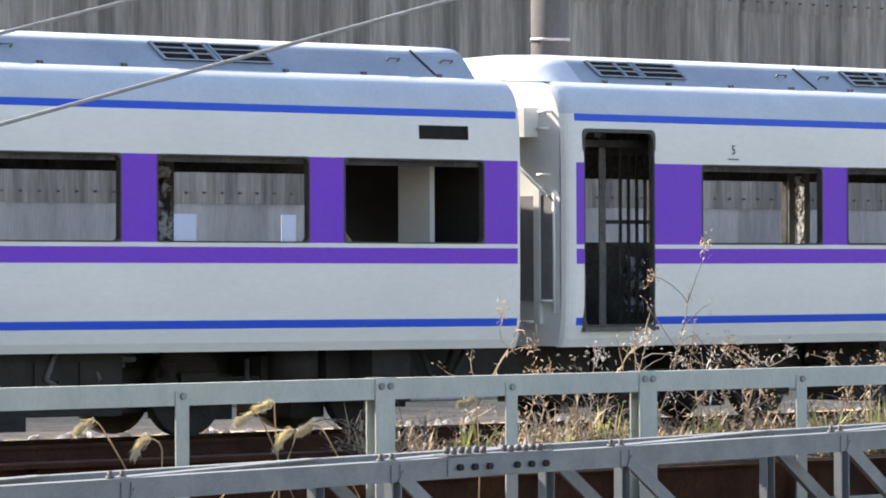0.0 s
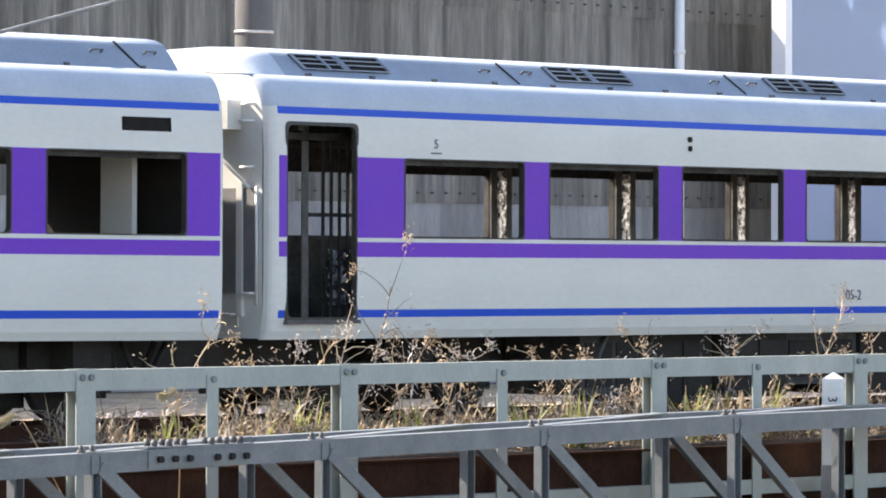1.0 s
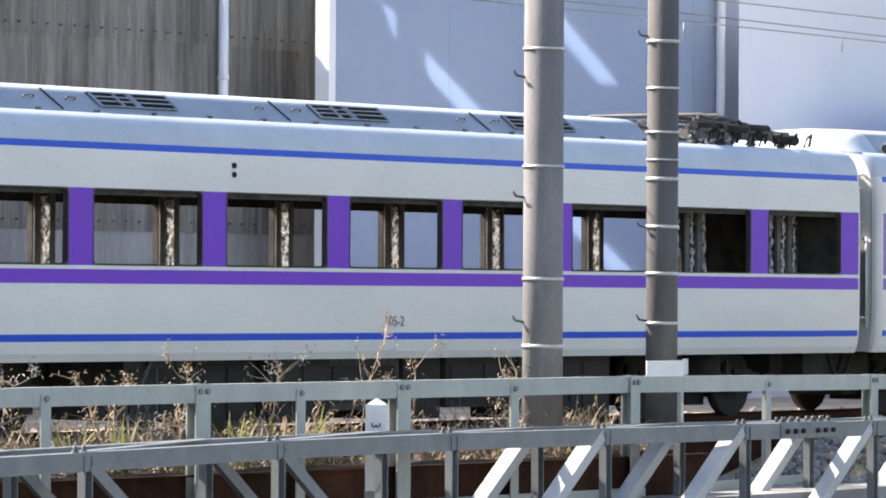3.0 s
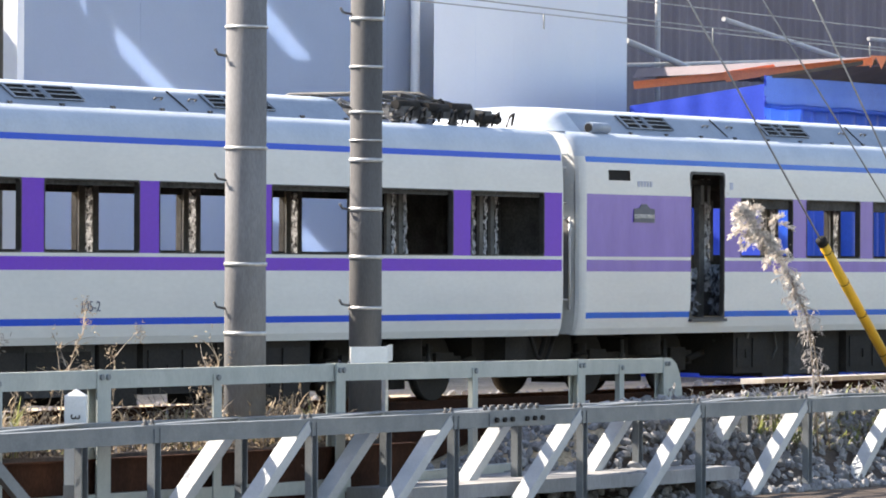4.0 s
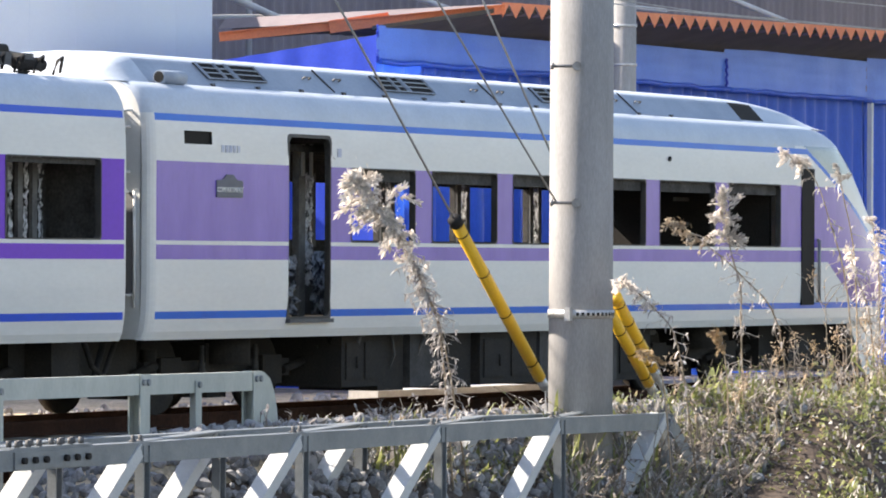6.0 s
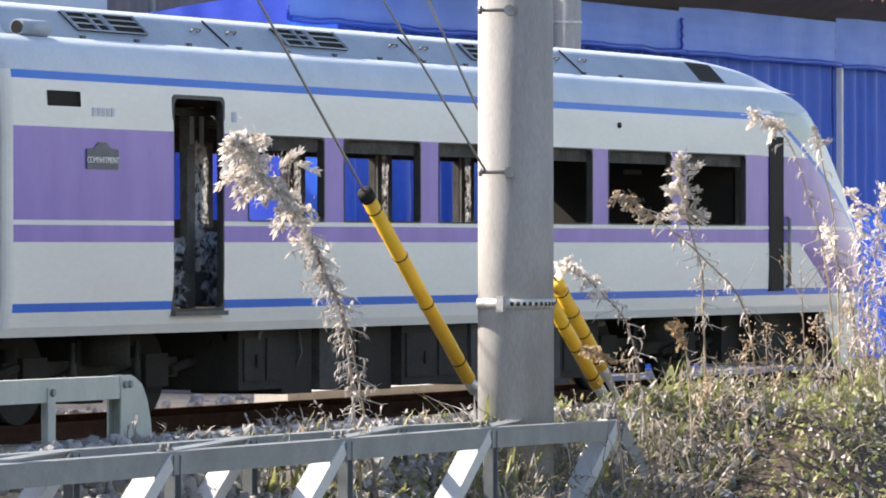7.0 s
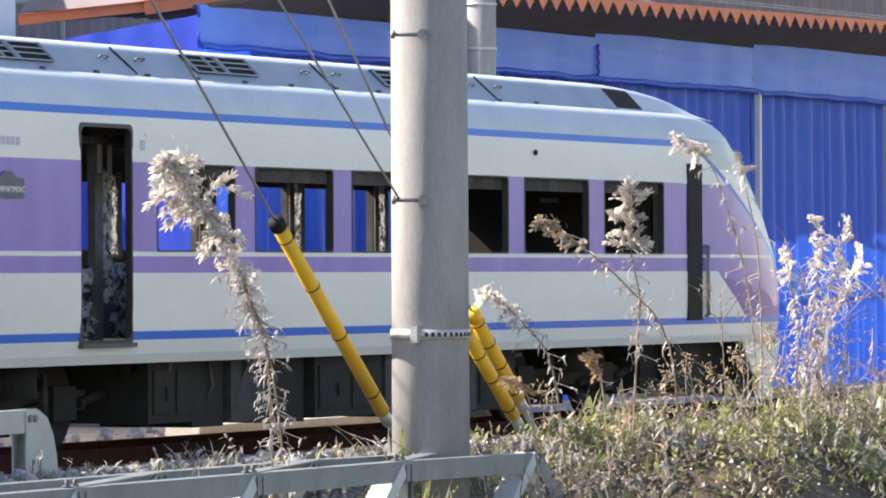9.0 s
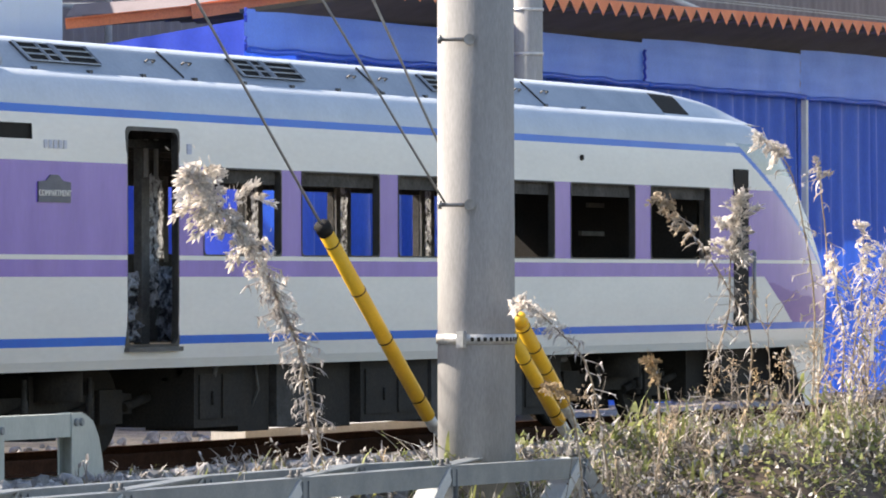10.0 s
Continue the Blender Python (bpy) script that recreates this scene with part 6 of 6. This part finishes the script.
def weed(x, y, h, seed, heads=True):
    """A taller single dry weed with a forked top."""
    r = random.Random(seed)
    ob = thing("dry_weed", "tall dry weed with forked twigs and pale seed tufts", "weed", "dry weeds by the track", at=pose(x, y, -0.15))
    bm = bmesh.new()
    main = [Vector((0, 0, 0))]
    v = Vector((r.gauss(0, 0.25), r.gauss(0, 0.2), 1)).normalized()
    for q in range(7):
        v = (v + Vector((r.gauss(0, 0.14), r.gauss(0, 0.14), 0.05))).normalized()
        main.append(main[-1] + v * h / 7)
    tube(bm, main, [0.010 - 0.001 * i for i in range(8)], 5)
    tips = [main[-1]]
    for q in range(5):
        p = curve_at(main, r.uniform(0.35, 0.95))
        w = Vector((r.gauss(0, 0.7), r.gauss(0, 0.5), 0.7)).normalized()
        br = [p]
        for s in range(4):
            w = (w + Vector((r.gauss(0, 0.25), r.gauss(0, 0.2), r.gauss(-0.05, 0.2)))).normalized()
            br.append(br[-1] + w * h * 0.09)
        tube(bm, br, [0.006, 0.005, 0.004, 0.003, 0.002], 4)
        tips.append(br[-1])
    part("stem", bm, "twig" if r.random() < 0.4 else "stalk", ob)
    bm = bmesh.new()
    for p in tips:
        if not heads and r.random() < 0.6:
            continue
        for k in range(34 if r.random() < 0.3 else 4):
            spindle(bm, p + Vector((r.gauss(0, 0.04), r.gauss(0, 0.03), r.gauss(-0.01, 0.05))), (r.gauss(0, 1), r.gauss(0, 1), r.gauss(0, 1)), r.uniform(0.025, 0.06), 0.006)
    for k in range(22):
        blade(bm, curve_at(main, r.uniform(0.2, 1)), r.uniform(0.06, 0.14), r.uniform(0.01, 0.02), r.uniform(0.5, 2.4), r.uniform(0, 6.28), 0.8, 0, 2)
    tagged(part("seed_fluff", bm, r.choice(("tuft", "tuft", "straw", "dryleaf")), ob), kind="stuff")


wr = random.Random(77)
for i, (x, h) in enumerate(((-2.4, 1.35), (-2.0, 0.85), (-1.5, 1.0), (-1.1, 0.75), (-0.4, 1.1), (0.0, 0.85), (0.7, 0.95), (1.0, 0.8), (2.0, 0.85), (2.7, 0.95), (3.4, 0.8), (4.1, 0.92), (4.9, 0.75), (5.4, 1.12), (5.8, 1.15), (6.4, 0.85), (7.0, 1.05), (7.4, 1.2), (7.9, 0.9), (8.4, 0.95))):
    weed(x - 2.2, wr.uniform(-3.9, -2.7), h, 100 + i)
for i, x in enumerate((-0.6, -2.0, 1.6, 0.9, 3.3, 4.4, -3.6)):
    r = random.Random(300 + i)
    bm = bmesh.new()
    for k in range(16):
        blade(bm, (x - 1.9 + r.gauss(0, 0.07), -3.9 + r.gauss(0, 0.05), -0.14), r.uniform(0.35, 0.62), r.uniform(0.028, 0.05), r.uniform(0, 0.5), r.uniform(0, 6.28), r.uniform(0.3, 1.2), 0, 4)
    solid("grass_tuft", bm, "leaf", "fresh green grass tuft among dry weeds", "grass", "green grass tufts")
for i, (x, y, h) in enumerate(((26.0, -4.5, 1.1), (26.6, -4.1, 1.6), (27.4, -4.6, 1.5), (28.0, -4.2, 1.7), (28.6, -4.6, 1.3), (29.2, -4.3, 1.9), (24.6, -4.2, 0.9), (23.0, -4.3, 0.8), (25.1, -4.7, 0.8), (30.0, -4.5, 1.6), (23.4, -5.0, 0.7), (22.4, -4.9, 0.6))):
    weed(x, y, h, 200 + i, heads=i % 3 == 0)

wr3 = random.Random(21)
for i in range(14):
    weed(wr3.uniform(24.4, 30.5), wr3.uniform(-5.1, -4.2), wr3.uniform(0.7, 1.3), 500 + i, heads=i % 5 == 0)
for i, (x, y, h) in enumerate(((-3.85, -3.3, 1.52), (-3.5, -3.35, 1.20), (-2.75, -3.3, 0.95), (-4.55, -3.3, 1.1), (-4.1, -3.4, 1.12))):
    weed(x + 1.2, y, h, 520 + i)

wr2 = random.Random(5)
for i in range(16):
    weed(wr2.uniform(-5.4, 7.8), wr2.uniform(-4.0, -2.6), wr2.uniform(0.4, 0.75), 400 + i, heads=i % 2 == 0)

# stones of the bank
r = random.Random(9)
base = bmesh.new()
bmesh.ops.create_icosphere(base, subdivisions=1, radius=1)
bv = [v.co.copy() for v in base.verts]
bf = [[v.index for v in f.verts] for f in base.faces]
base.free()
verts, faces = [], []
single = []
for k in range(3700):
    if k < 3100:
        x, y = r.uniform(9.5, 24.5), r.uniform(-4.9, -2.75)
    else:
        x, y = r.uniform(-12, 34), r.uniform(3.0, 5.2)
    s = r.uniform(0.035, 0.085)
    q = Euler((r.uniform(0, 6), r.uniform(0, 6), r.uniform(0, 6)))
    sc = Vector((r.uniform(0.7, 1.3), r.uniform(0.7, 1.2), r.uniform(0.5, 0.9))) * s
    c = Vector((x, y, ground_z(x, y) + s * 0.35))
    if 11.0 < x < 17.0 and y < -3.7 and len(single) < 300:
        single.append((c, q, sc))
        continue
    o = len(verts)
    q = q.to_matrix()
    for v in bv:
        w = v * r.uniform(0.75, 1.15)
        verts.append(c + q @ Vector((w.x * sc.x, w.y * sc.y, w.z * sc.z)))
    faces += [[o + i for i in f] for f in bf]
me = bpy.data.meshes.new("ballast_stones")
me.from_pydata([tuple(v) for v in verts], [], faces)
me.materials.append(M["stone"])
heap = tagged(new("ballast_stones", me), "loose grey ballast stones on the bank", "stones", kind="stuff")
shapes = []
for k in range(8):
    me = bpy.data.meshes.new("stone")
    me.from_pydata([tuple(v * r.uniform(0.75, 1.15)) for v in bv], [], bf)
    me.materials.append(M["stone"])
    shapes.append(me)
for k, (c, q, sc) in enumerate(single):
    ob = new("stone", shapes[k % 8])
    ob.parent = heap
    ob.matrix_basis = Matrix.LocRotScale(c, q, sc)


# ---- what the wind moves ----
AXIS = Vector((0.90, 0.43, 0))


def motions():
    """The reeds sway about their feet; degrees are towards the nose of the train."""
    sways = (
        (reed_a, (17.95, REEDY, -0.5), ((0, 0), (3.8, 1), (5, -0.5), (6.2, 0.5), (7.3, 0), (7.9, -1), (8.5, 0.5), (9.1, 4), (9.4, 3.5), (9.7, 0), (10, 0.5))),
        (reed_b, (24.2, REEDY, -0.5), ((0, 0), (4.5, 1), (5.5, -1), (6.2, 1), (7.3, 0), (7.6, 0), (7.9, 3.5), (8.2, 4.5), (8.5, 1.5), (8.8, 4.5), (9.1, 5.5), (9.4, -3), (9.7, 0), (10, 17))),
        (reed_g, (25.4, REEDY, -0.5), ((0, 0), (5.5, 2), (6.2, 0), (7.3, 0), (7.9, -2), (8.5, -4), (9.1, 3), (9.4, 8), (9.7, 10), (10, 14))),
        (reed_e, (27.2, REEDY, -0.5), ((0, 0), (5.5, -1), (6.2, 0), (7.3, 0), (7.9, 1), (8.5, -2), (9.1, 1), (9.4, 0), (9.7, 3), (10, 6))),
        (reed_c, (27.85, REEDY, -0.5), ((0, 0), (5.5, 2), (6.2, 0), (7.3, 0), (7.6, 2), (7.9, 2), (8.2, 0), (8.5, -2.5), (8.8, 1), (9.1, 11), (9.4, 7), (9.7, 7), (10, 9))),
        (reed_d, (22.3, -4.6, -0.5), ((0, 0), (5, 1), (6.2, -1), (7.3, 0), (8.2, -2), (9.1, 1), (9.7, -3), (10, -2))),
        (reed_f, (23.6, -4.4, -0.5), ((0, 0), (5, 2), (6.2, -1), (7.3, 0), (8.2, 2), (9.1, -2), (10, 3))),
        (reed_h, (21.4, -4.75, -0.5), ((0, 0), (5, -2), (6.2, 1), (7.3, 0), (8.2, -2), (9.1, 2), (10, 0))),
    )
    for ob, base, rows in sways:
        walk(ob, [(t, Matrix.Translation(base) @ Matrix.Rotation(radians(a), 4, AXIS)) for t, a in rows])


motions()
